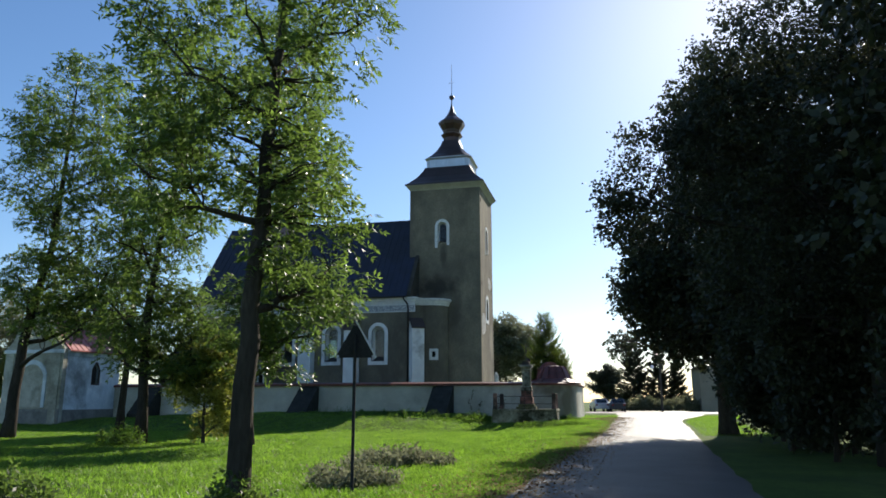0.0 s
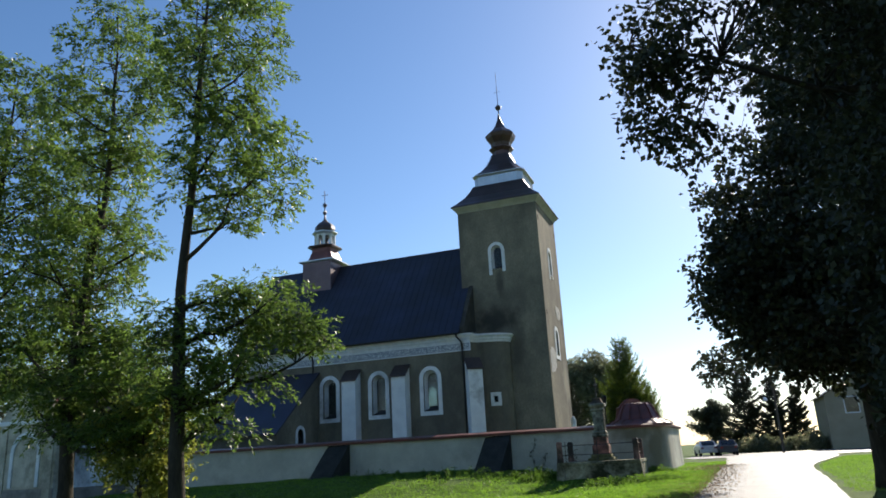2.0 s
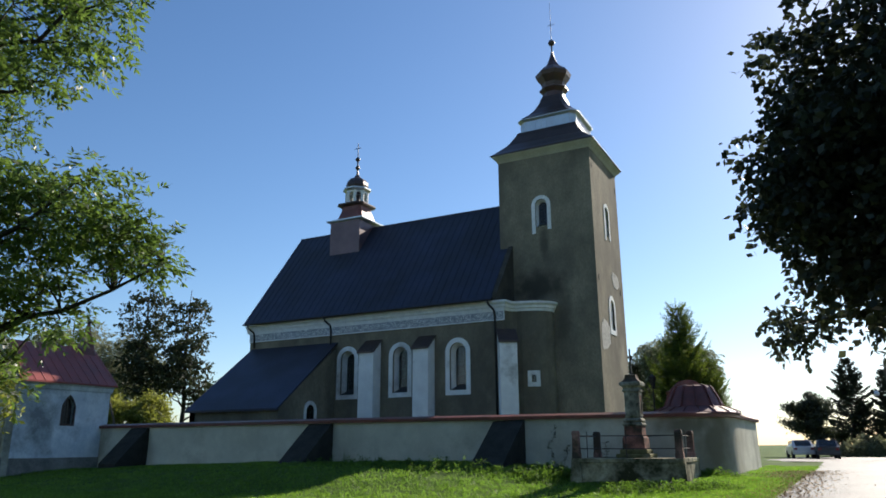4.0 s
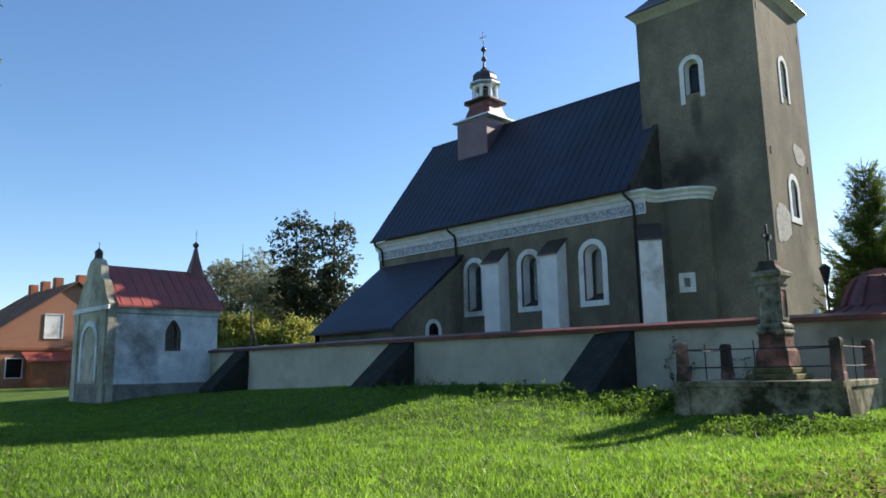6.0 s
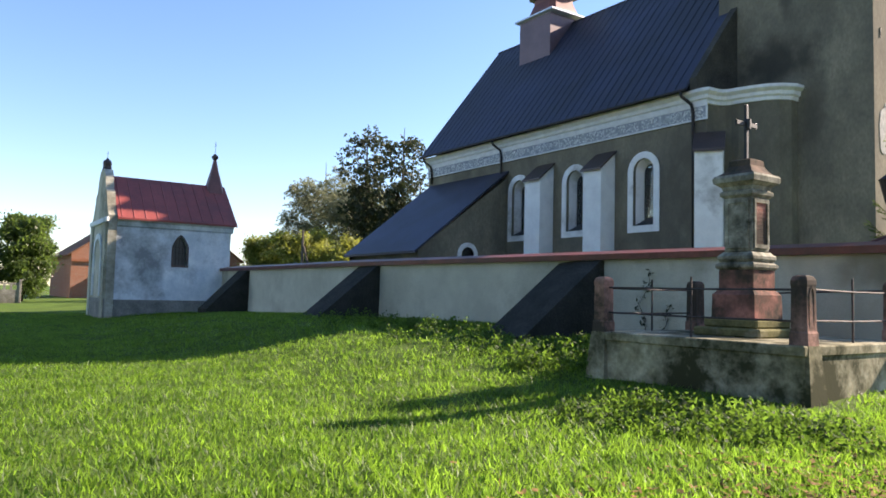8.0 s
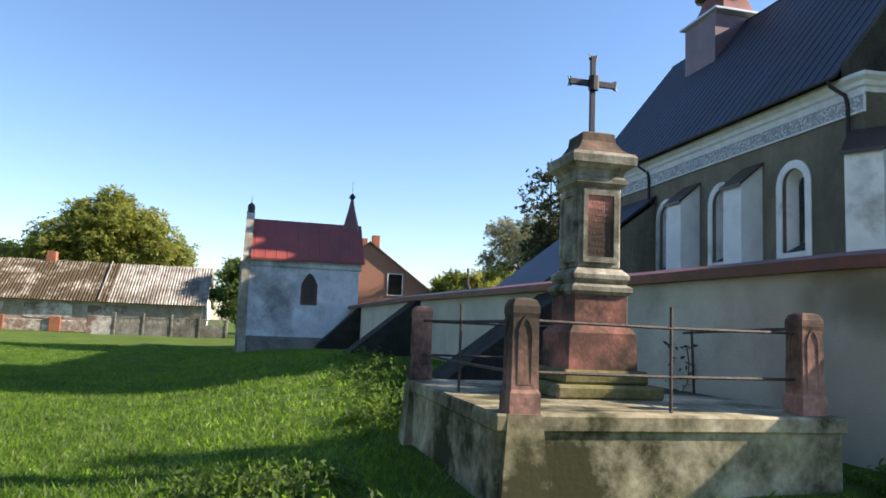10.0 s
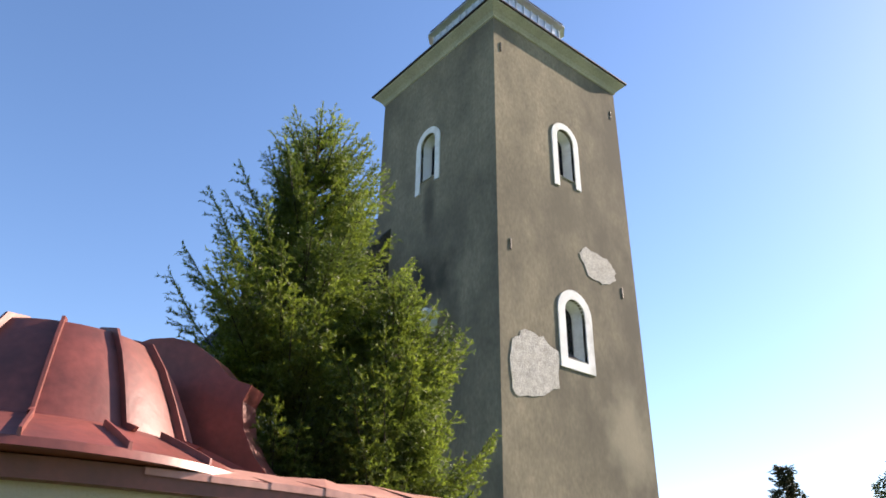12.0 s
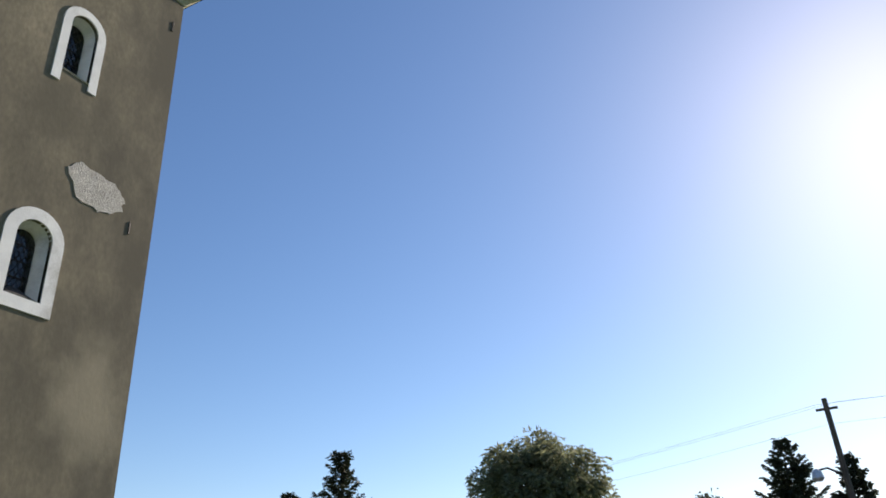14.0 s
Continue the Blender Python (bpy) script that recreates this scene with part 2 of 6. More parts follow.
M_NETTLE = material("nettle_leaf", (0.06, 0.11, 0.018), (0.034, 0.068, 0.012), 0.8, 5, 0.75, bump=0, translucent=0.5, random_tint=0.35, mix=0.3, glow_through=(2.8, 2.7, 1.8))
M_LEAF = material("ash_leaf", (0.075, 0.108, 0.026), (0.043, 0.066, 0.018), 0.5, 4, 0.4, bump=0, translucent=0.5, random_tint=0.35, mix=0.3, glow_through=(2.9, 3.1, 2.2))
M_LEAF_YELLOW = material("yellowing_leaf", (0.17, 0.19, 0.042), (0.1, 0.125, 0.028), 0.5, 4, 0.6, bump=0, translucent=0.5, random_tint=0.35, mix=0.3, glow_through=(2.7, 2.5, 1.9))
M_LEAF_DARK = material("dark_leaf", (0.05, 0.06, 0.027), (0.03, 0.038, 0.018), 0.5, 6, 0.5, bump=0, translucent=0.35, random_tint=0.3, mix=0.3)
M_LEAF_PEAR = material("pear_leaf", (0.055, 0.07, 0.026), (0.028, 0.038, 0.016), 0.5, 5, 0.6, bump=0, translucent=0.4, random_tint=0.35, mix=0.3)
M_LEAF_DULL = material("dusty_leaf", (0.25, 0.26, 0.15), (0.15, 0.165, 0.09), 0.5, 4, 0.7, bump=0, translucent=0.5, random_tint=0.3, mix=0.3)
M_NEEDLE = material("spruce_needle", (0.105, 0.145, 0.024), (0.034, 0.056, 0.013), 1.4, 5, 0.55, bump=0, translucent=0.45, random_tint=0.45, mix=0.3, glow_through=(2.6, 2.5, 1.6))
M_NEEDLE_DARK = material("dark_spruce_needle", (0.035, 0.045, 0.018), (0.02, 0.028, 0.012), 1.2, 5, 0.6, bump=0, translucent=0.2, random_tint=0.3, mix=0.3)
M_BARK = material("grey_bark", (0.065, 0.055, 0.042), (0.032, 0.028, 0.022), 3, 18, 0.95, bump=0.8, stretch=(1, 1, 0.25))
M_FIBRE = material("lichened_fibre_cement", (0.46, 0.44, 0.4), (0.25, 0.23, 0.19), 1.3, 9, 0.95, stain=(0.12, 0.1, 0.075), stain_amount=0.4, bump=0.4, mix=0.6)
M_LICHEN = material("mossy_fibre_cement", (0.5, 0.46, 0.4), (0.19, 0.155, 0.11), 2.2, 7, 0.95, stain=(0.075, 0.058, 0.036), stain_amount=0.52, bump=0.6, mix=0.8)
M_FLAKED = material("flaking_whitewash", (0.74, 0.72, 0.68), (0.5, 0.47, 0.42), 2.2, 12, 0.95, stain=(0.19, 0.135, 0.1), stain_amount=0.47, bump=0.5)
M_RUBBLE = material("whitewashed_rubble", (0.66, 0.62, 0.55), (0.2, 0.14, 0.1), 3.4, 10, 0.95, stain=(0.24, 0.13, 0.09), stain_amount=0.42, bump=0.6)
M_OLDPLASTER = material("old_plaster", (0.4, 0.345, 0.275), (0.24, 0.2, 0.155), 0.8, 14, 0.95, stain=(0.55, 0.52, 0.46), stain_amount=0.3, bump=0.4)
M_PANEL = material("concrete_panel", (0.3, 0.285, 0.25), (0.17, 0.16, 0.135), 2, 20, 0.95, bump=0.4, stain=(0.1, 0.095, 0.07), stain_amount=0.4)
M_SIGN = material("sign_back", (0.035, 0.036, 0.038), (0.025, 0.026, 0.028), 4, 30, 0.9, 0.0, bump=0.05)
M_WOODPOLE = material("weathered_pole", (0.13, 0.11, 0.09), (0.08, 0.07, 0.06), 4, 30, 0.95, stretch=(1, 1, 0.2))
M_CREAM = material("cream_render", (0.36, 0.32, 0.23), (0.3, 0.27, 0.19), 0.8, 20, 0.95)
M_DARKWOOD = material("dark_wood", (0.05, 0.04, 0.035), None, 3, 30, 0.8)

# ---- mesh tools ----


def finish(name, bm, mat, parent=None, label="", smooth=False):
    me = bpy.data.meshes.new(name)
    bm.to_mesh(me)
    bm.free()
    for m in (mat if isinstance(mat, (list, tuple)) else [mat]):
        me.materials.append(m)
    if smooth:
        me.polygons.foreach_set("use_smooth", [True] * len(me.polygons))
    ob = new(name, me)
    ob.parent = parent
    if label:
        ob["label"] = label
    return ob


def part(name, bm, mat, parent, label="", smooth=False):
    return finish(name, bm, mat, parent, label, smooth)


def thing(name, label, category, at=(0, 0, 0), group="", kind=""):
    ob = new(name)
    ob.location = at
    return tagged(ob, label, category, group, kind)


def box(bm, x0, x1, y0, y1, z0, z1):
    v = [bm.verts.new(p) for p in ((x0, y0, z0), (x1, y0, z0), (x1, y1, z0), (x0, y1, z0), (x0, y0, z1), (x1, y0, z1), (x1, y1, z1), (x0, y1, z1))]
    for f in ((3, 2, 1, 0), (4, 5, 6, 7), (0, 1, 5, 4), (1, 2, 6, 5), (2, 3, 7, 6), (3, 0, 4, 7)):
        bm.faces.new([v[i] for i in f])
    return bm


def boxed(x0, x1, y0, y1, z0, z1, bevel=0.0):
    bm = box(bmesh.new(), x0, x1, y0, y1, z0, z1)
    if bevel:
        bmesh.ops.bevel(bm, geom=bm.edges[:], offset=bevel, segments=1, affect="EDGES")
    return bm


def loft(bm, rings, cap=True):
    """Faces between rings of points of equal count."""
    vr = [[bm.verts.new(p) for p in r] for r in rings]
    k = len(vr[0])
    for a, b in zip(vr, vr[1:]):
        for i in range(k):
            bm.faces.new((a[i], a[(i + 1) % k], b[(i + 1) % k], b[i]))
    if cap:
        bm.faces.new(vr[0][::-1])
        bm.faces.new(vr[-1])
    return bm


def lathe(profile, n, cx, cy, phase=0.0, squash=1.0):
    """A turned body: (radius, z) rows, n sides."""
    bm = bmesh.new()
    return loft(bm, [[(cx + r * math.cos(phase + 2 * math.pi * i / n), cy + squash * r * math.sin(phase + 2 * math.pi * i / n), z) for i in range(n)] for r, z in profile])


def square(profile, cx, cy, chamfer=0.0, ratio=1.0):
    """A body of square plan (half width, z), corners cut by a share of the half width."""
    bm = bmesh.new()
    rings = []
    for h, z in profile:
        c = h * chamfer
        g = h * ratio
        d = g * chamfer
        if chamfer:
            rings.append([(cx + x, cy + y, z) for x, y in ((h, -g + d), (h, g - d), (h - c, g), (-h + c, g), (-h, g - d), (-h, -g + d), (-h + c, -g), (h - c, -g))])
        else:
            rings.append([(cx + x, cy + y, z) for x, y in ((h, -g), (h, g), (-h, g), (-h, -g))])
    return loft(bm, rings)


def prism(pts, axis, a, b):
    """A polygon of the two other axes, drawn out along axis from a to b."""
    put = {"x": lambda p, s: (s, p[0], p[1]), "y": lambda p, s: (p[0], s, p[1]), "z": lambda p, s: (p[0], p[1], s)}[axis]
    bm = loft(bmesh.new(), [[put(p, a) for p in pts], [put(p, b) for p in pts]])
    bmesh.ops.recalc_face_normals(bm, faces=bm.faces[:])
    return bm


def tube(bm, pts, radii, n=6):
    pts = [Vector(p) for p in pts]
    rings = []
    for i, p in enumerate(pts):
        d = (pts[min(i + 1, len(pts) - 1)] - pts[max(i - 1, 0)]).normalized()
        side = d.cross(Vector((0.31, 0.87, 0.13))).normalized()
        up = d.cross(side)
        r = radii[i] if isinstance(radii, (list, tuple)) else radii
        rings.append([p + r * (math.cos(2 * math.pi * k / n) * side + math.sin(2 * math.pi * k / n) * up) for k in range(n)])
    return loft(bm, rings)


def arch(cx, z0, w, h, n=12, pointed=False):
    """Outline of a round or pointed arch: half circle on a straight body."""
    r = w / 2
    pts = [(cx - r, z0), (cx + r, z0)]
    for i in range(n + 1):
        a = math.pi * i / n
        lift = 1.45 if pointed else 1.0
        top = math.sin(a) * r * lift if not pointed else r * lift * (1 - abs(math.cos(a)) ** 1.6)
        pts.append((cx + r * math.cos(a), z0 + h - r * lift + top))
    return pts


def holed(outline, holes, axis, a, b):
    """A slab with openings that go through it."""
    bm = bmesh.new()
    put = {"x": lambda p, s: (s, p[0], p[1]), "y": lambda p, s: (p[0], s, p[1]), "z": lambda p, s: (p[0], p[1], s)}[axis]
    edges = []
    for loop in [outline] + list(holes):
        vs = [bm.verts.new(put(p, a)) for p in loop]
        edges += [bm.edges.new((vs[i], vs[(i + 1) % len(vs)])) for i in range(len(vs))]
    bmesh.ops.triangle_fill(bm, use_beauty=True, use_dissolve=False, edges=edges)
    faces = bm.faces[:]
    ext = bmesh.ops.extrude_face_region(bm, geom=faces, use_keep_orig=True)
    shift = Vector(put((0, 0), b - a))
    bmesh.ops.translate(bm, verts=[g for g in ext["geom"] if isinstance(g, bmesh.types.BMVert)], vec=shift)
    bmesh.ops.recalc_face_normals(bm, faces=bm.faces[:])
    return bm


def sweep(line, profile, closed_line=False):
    """A section (distance outward, z) carried along a line in plan; outward is to the right of its way."""
    rings = []
    for i, (x, y) in enumerate(line):
        a, b = line[max(i - 1, 0)], line[min(i + 1, len(line) - 1)]
        d = Vector((b[0] - a[0], b[1] - a[1])).normalized()
        back = (Vector((x - a[0], y - a[1])).normalized() if i else d)
        wide = 1 / max(0.45, d.dot(back))
        rings.append([(x + d.y * o * wide, y - d.x * o * wide, z) for o, z in profile])
    bm = loft(bmesh.new(), rings)
    bmesh.ops.recalc_face_normals(bm, faces=bm.faces[:])
    return bm


def quads_mesh(verts, k):
    """A mesh from an array of loose faces with k corners each."""
    me = bpy.data.meshes.new("leaves")
    count = len(verts) // k
    me.vertices.add(len(verts))
    me.vertices.foreach_set("co", verts.astype(np.float32).ravel())
    me.loops.add(len(verts))
    me.loops.foreach_set("vertex_index", np.arange(len(verts), dtype=np.int32))
    me.polygons.add(count)
    me.polygons.foreach_set("loop_start", np.arange(0, len(verts), k, dtype=np.int32))
    me.update(calc_edges=True)
    return me


# ---- ground and road ----


def smooth(t):
    t = min(1.0, max(0.0, t))
    return t * t * (3 - 2 * t)


def road_left(y):
    return -2.6 + 0.052 * y if y < 42 else -0.42 + 0.03 * (y - 42)


WALL_KNOTS = [(-36.7, 49.1), (-30.0, 49.25), (-21.2, 49.4), (-12.0, 50.4), (-8.0, 50.9), (-5.1, 51.25)]


def knots(table, x):
    """A straight-line reading of a table of (x, value)."""
    if x <= table[0][0]:
        return table[0][1]
    for (xa, ya), (xb, yb) in zip(table, table[1:]):
        if x <= xb:
            return ya + (yb - ya) * (x - xa) / (xb - xa)
    return table[-1][1]


def wall_front(x):
    return knots(WALL_KNOTS, x)


def road_z(y):
    return knots([(-50, -0.36), (28, -0.36), (36, -0.26), (45, -0.1), (53, 0.03), (62, 0.07)], y)


def ground_z(x, y):
    off = road_left(min(max(y, -20), 60)) - x
    lawn = knots([(-52, 0.0), (-38, -0.3), (-30, -0.42), (-12, -0.47), (-3, -0.4)], x)
    lawn += (road_z(y) + 0.36) * smooth(1 - off / 9)
    z = road_z(y) + (lawn - road_z(y)) * smooth(off / 5)
    bank = knots([(-46, 0.25), (-36, 0.45), (-27, 0.85), (-20, 1.0), (-12, 1.0), (-8, 0.62), (-5, 0.42), (-2.6, 0.12), (-1.5, 0.0)], x)
    z += bank * smooth((y - wall_front(x) + 8.5) / 7.0)
    return z + 0.07 * noise.noise((x * 0.25, y * 0.25, 0)) * smooth(off / 3) + 0.03 * noise.noise((x * 0.9, y * 0.9, 4)) * smooth(off / 3)


def axis_steps(lo, hi, near_lo, near_hi, step, grow=1.35):
    a = list(np.arange(near_lo, near_hi + step, step))
    s, v = step, near_lo
    while v > lo:
        s *= grow
        v -= s
        a.insert(0, v)
    s, v = step, a[-1]
    while v < hi:
        s *= grow
        v += s
        a.append(v)
    return a


gx, gy = axis_steps(-1500, 1500, -60, 20, 0.8), axis_steps(-1500, 1500, -10, 80, 0.8)
bm = bmesh.new()
grid = [[bm.verts.new((x, y, ground_z(x, y))) for x in gx] for y in gy]
for a, b in zip(grid, grid[1:]):
    for i in range(len(gx) - 1):
        bm.faces.new((a[i], a[i + 1], b[i + 1], b[i]))
for y in (14, 22, 30, 37, 43):
    spot(M_SOIL, (road_left(y) - 0.35, y, 0), (0.85, 5.5, 4), (0.2, 0.15, 0.09), 0.8)
tagged(finish("ground", bm, M_SOIL, smooth=True), "uneven grassy soil sheet round the church", "ground", kind="structure")

bm = bmesh.new()
ys = [-30 + 1.0 * i for i in range(126)]
strip = []
for y in ys:
    xl = road_left(min(y, 60)) + 0.12 * noise.noise((y * 0.6, 3, 0)) - 45 * smooth((y - 77) / 5)
    xr = road_left(min(y, 60)) + 4.1 + 0.1 * noise.noise((y * 0.6, 9, 0)) + 3.5 * smooth((y - 48) / 26) + 50 * smooth((y - 74) / 6)
    strip.append([bm.verts.new((xl + (xr - xl) * k / 6, y, road_z(y) + 0.035 + 0.02 * math.sin(math.pi * k / 6))) for k in range(7)])
for a, b in zip(strip, strip[1:]):
    for i in range(6):
        bm.faces.new((a[i], a[i + 1], b[i + 1], b[i]))
tagged(finish("road", bm, M_ASPHALT, smooth=True), "narrow worn grey asphalt lane with crumbling edges", "road", kind="structure")

# ---- church ----
TX0, TX1, TY0, TY1 = -18.1, -11.38, 66.02, 72.75
NX0, NX1, NY0, NY1 = -38.2, -16.9, 63.4, 75.4
RIDGE_Y, RIDGE_Z, EAVE_Y, EAVE_Z = 69.4, 18.9, 62.85, 10.4
BASE = 0.3
church = thing("church", "old village church in grey render with white trim and square tower", "church", (-25, 66, BASE))
church_inv = Matrix.Translation((25, -66, -BASE))


def church_part(name, bm, mat, label="", smooth=False, parent=None):
    bm.transform(church_inv)
    return part(name, bm, mat, parent or church, label, smooth)


def in_arch(u, z0, w, h, p, q):
    if abs(p - u) > w / 2 or q < z0:
        return False
    top = z0 + h - w / 2
    return q < top or (p - u) ** 2 + (q - top) ** 2 < (w / 2) ** 2


def church_window(face, u, z0, w, h, frame_w=0.26, wall=None, depth=0.5, sign=-1, pane_mat=None, legs=0.0, splay=0.17, lattice=True):
    """A round-arched opening: proud white surround, splayed reveal, sloping sill and leaded glazing. face 'y' or 'x', wall its place, sign the outward side."""
    inner = arch(u, z0, w, h, 14)
    if legs:
        outer = [(u - w / 2 - frame_w, z0 - legs), (u - w / 2, z0 - legs), (u - w / 2, z0), (u + w / 2, z0), (u + w / 2, z0 - legs * 0.55), (u + w / 2 + frame_w, z0 - legs * 0.55)] + arch(u, z0, w + 2 * frame_w, h + frame_w, 14)[2:]
        inner = [(p[0], p[1] + 0.004) for p in inner]
    else:
        outer = arch(u, z0 - frame_w, w + 2 * frame_w, h + frame_w * 2, 14)
    put = (lambda p, q, s: (p, s, q)) if face == "y" else (lambda p, q, s: (s, p, q))
    a, b = wall + sign * 0.04, wall - sign * 0.12
    fr = church_part("window", holed(outer, [inner], face, min(a, b), max(a, b)), M_WHITE, "white arched window surround")
    g = wall - sign * depth
    gw, gz, gh = w - 2 * splay, z0 + splay * 1.5, h - splay * 2.5
    near, deep = arch(u, z0, w - 0.004, h - 0.004, 14), arch(u, gz, gw, gh, 14)
    back = arch(u, gz - 0.04, gw + 0.16, gh + 0.12, 14)
    rim = arch(u, z0 - 0.02, w + 0.1, h + 0.08, 14)
    rings = [[put(*p, wall - sign * 0.1) for p in near], [put(*p, g) for p in deep], [put(*p, g - sign * 0.06) for p in deep], [put(*p, g - sign * 0.06) for p in back], [put(*p, wall - sign * 0.13) for p in rim]]
    bm = loft(bmesh.new(), rings, False)
    bmesh.ops.recalc_face_normals(bm, faces=bm.faces[:])
    church_part("reveal", bm, M_WHITE, "white splayed window reveal", parent=fr)
    lo, hi = wall - sign * 0.02, g + sign * 0.005
    hump = [(u + (w / 2 - 0.01) * math.cos(math.pi * k / 8), max(0.0, math.sin(math.pi * k / 8))) for k in range(9)]
    rings = [[put(p, z0 + 0.006 + r * 0.06, lo) for p, r in hump], [put(u + (p - u) * gw / w, gz - 0.06 + r * 0.24, hi) for p, r in hump]]
    bm = loft(bmesh.new(), rings)
    bmesh.ops.recalc_face_normals(bm, faces=bm.faces[:])
    church_part("window_sill", bm, M_SILL, "dark humped window sill", parent=fr)
    bm = prism(arch(u, gz + 0.01, gw - 0.01, gh - 0.015, 14), face, g - sign * 0.03, g - sign * 0.045)
    church_part("pane", bm, pane_mat or M_GLASS, parent=fr).visible_shadow = False
    bm = bmesh.new()
    step = 0.155 if lattice else 0.3
    for s in (-1, 1):
        c = -4.0
        while c < 4.0:
            run = [k * 0.05 for k in range(-80, 81)]
            good = [k for k in run if in_arch(u, gz, gw, gh, u + k * 0.55, gz + gh / 2 + c + s * k)]
            if len(good) > 1:
                k0, k1 = good[0], good[-1]
                tube(bm, [put(u + k0 * 0.55, gz + gh / 2 + c + s * k0, g - sign * 0.02), put(u + k1 * 0.55, gz + gh / 2 + c + s * k1, g - sign * 0.02)], 0.009, 3)
            c += step * 1.8
    for k in (1, 2, 3):
        z = gz + gh * k / 4
        tube(bm, [put(u - gw / 2, z, g - sign * 0.015), put(u + gw / 2, z, g - sign * 0.015)], 0.014, 4)
    tagged(church_part("leading", bm, M_IRON, "dark lead lattice", parent=fr), kind="stuff")
    return fr


# tower shell with its openings
TW = 0.85
tower_front = [arch(-14.98, 15.75, 0.86, 2.0)]
church_part("tower_wall", holed([(TX0, BASE), (TX1, BASE), (TX1, 21.2), (TX0, 21.2)], tower_front, "y", TY0, TY0 + TW), M_TOWER)
RU, RL = (69.45, 15.45, 0.86, 2.1), (69.32, 8.75, 0.95, 2.05)
church_part("tower_wall", holed([(TY0 + TW, BASE), (TY1, BASE), (TY1, 21.2), (TY0 + TW, 21.2)], [arch(*RU), arch(*RL)], "x", TX1 - TW, TX1), M_TOWER)
church_part("tower_wall", boxed(TX0, TX1 - TW, TY1 - TW, TY1, BASE, 21.2), M_TOWER)
church_part("tower_wall", boxed(TX0, TX0 + TW, TY0 + TW, TY1 - TW, BASE, 21.2), M_TOWER)
church_part("tower_floor", boxed(TX0 + TW, TX1 - TW, TY0 + TW, TY1 - TW, 13.4, 13.6), M_DARKWOOD)
church_window("y", -14.98, 15.75, 0.86, 2.0, 0.26, TY0, 0.4, -1, M_DARKGLASS, 0.45, 0.11)
church_window("x", RU[0], RU[1], RU[2], RU[3], 0.26, TX1, 0.4, 1, M_DARKGLASS, 0.45, 0.11)
church_window("x", RL[0], RL[1], RL[2], RL[3], 0.32, TX1, 0.4, 1, M_DARKGLASS, 0.0, 0.13)
TCX, TCY = (TX0 + TX1) / 2, (TY0 + TY1) / 2
TH = (TX1 - TX0) / 2
church_part("tower_cornice", square([(TH + 0.012, 20.92), (TH + 0.05, 20.95), (TH + 0.06, 21.0), (TH + 0.14, 21.12), (TH + 0.36, 21.34), (TH + 0.36, 21.42)], TCX, TCY), M_CORNICE, "pale coved cornice under the tower eaves")
church_part("tower_roof", square([(TH + 0.44, 21.42), (TH + 0.44, 21.47), (TH + 0.06, 21.8), (TH - 0.55, 22.45), (TH - 1.0, 23.2), (TH - 1.16, 23.55)], TCX, TCY), M_DARKTIN, "dark flared lower tower roof")
church_part("drum", square([(2.12, 23.2), (2.1, 24.36), (2.2, 24.44), (2.3, 24.5), (2.3, 24.56)], TCX, TCY, 0.17), M_TIN, "white tin-clad drum with cut corners")
for k in range(4):
    for i in range(9):
        u = -1.7 + 3.4 * i / 8
        bm = boxed(u - 0.02, u + 0.02, -2.15, -2.1, 23.45, 24.38)
        bm.transform(Matrix.Translation((TCX, TCY, 0)) @ Matrix.Rotation(k * math.pi / 2, 4, "Z"))
        church_part("seam", bm, M_TIN)
church_part("tower_roof", square([(2.32, 24.56), (2.32, 24.6), (1.8, 25.05), (1.32, 25.65), (0.98, 26.3), (0.84, 26.75)], TCX, TCY, 0.24), M_DARKTIN, "dark flared upper tower roof")
church_part("onion_dome", lathe([(0.82, 26.65), (0.84, 27.15), (1.1, 27.42), (1.1, 27.5), (0.86, 27.64), (0.94, 27.95), (1.28, 28.45), (1.38, 28.75), (1.1, 29.05), (0.66, 29.4), (0.38, 29.85), (0.17, 30.4), (0.07, 30.9)], 8, TCX, TCY, math.pi / 8), M_ONION, "faceted weathered brown metal onion dome")
church_part("ball", lathe([(0.06, 30.85), (0.06, 31.35), (0.2, 31.42), (0.28, 31.6), (0.2, 31.78), (0.04, 31.86)], 12, TCX, TCY), M_DARKTIN, "dark metal finial ball", True)
bm = bmesh.new()
tube(bm, [(TCX, TCY, 31.8), (TCX, TCY, 35.2)], [0.032, 0.012])
tube(bm, [(TCX - 0.28, TCY, 33.2), (TCX + 0.28, TCY, 33.2)], 0.02)
church_part("cross", bm, M_IRON, "thin iron cross")

# nave walls
WINS = [-20.22, -24.62, -28.98]
win_holes = [arch(u, 4.75, 1.16, 3.1) for u in WINS]
church_part("nave_wall", holed([(NX0, BASE), (NX1, BASE), (NX1, 9.9), (NX0, 9.9)], win_holes, "y", NY0, NY0 + 0.9), M_RENDER)
church_part("nave_wall", holed([(NX0, BASE), (NX1, BASE), (NX1, 9.9), (NX0, 9.9)], win_holes, "y", NY1 - 0.9, NY1), M_RENDER)
church_part("nave_wall", boxed(NX0, NX0 + 0.9, NY0 + 0.9, NY1 - 0.9, BASE, 9.9), M_RENDER)
church_part("nave_wall", prism([(NY0 + 0.9, BASE), (TY0, BASE), (TY0, 9.9), (NY0 + 0.9, 9.9)], "x", NX1 - 0.8, NX1), M_RENDER)
for u in WINS:
    church_window("y", u, 4.75, 1.2, 3.1, 0.31, NY0, 0.55, -1, M_GLASS)
    church_window("y", u, 4.75, 1.2, 3.1, 0.31, NY1, 0.55, 1, M_GLASS, lattice=False)
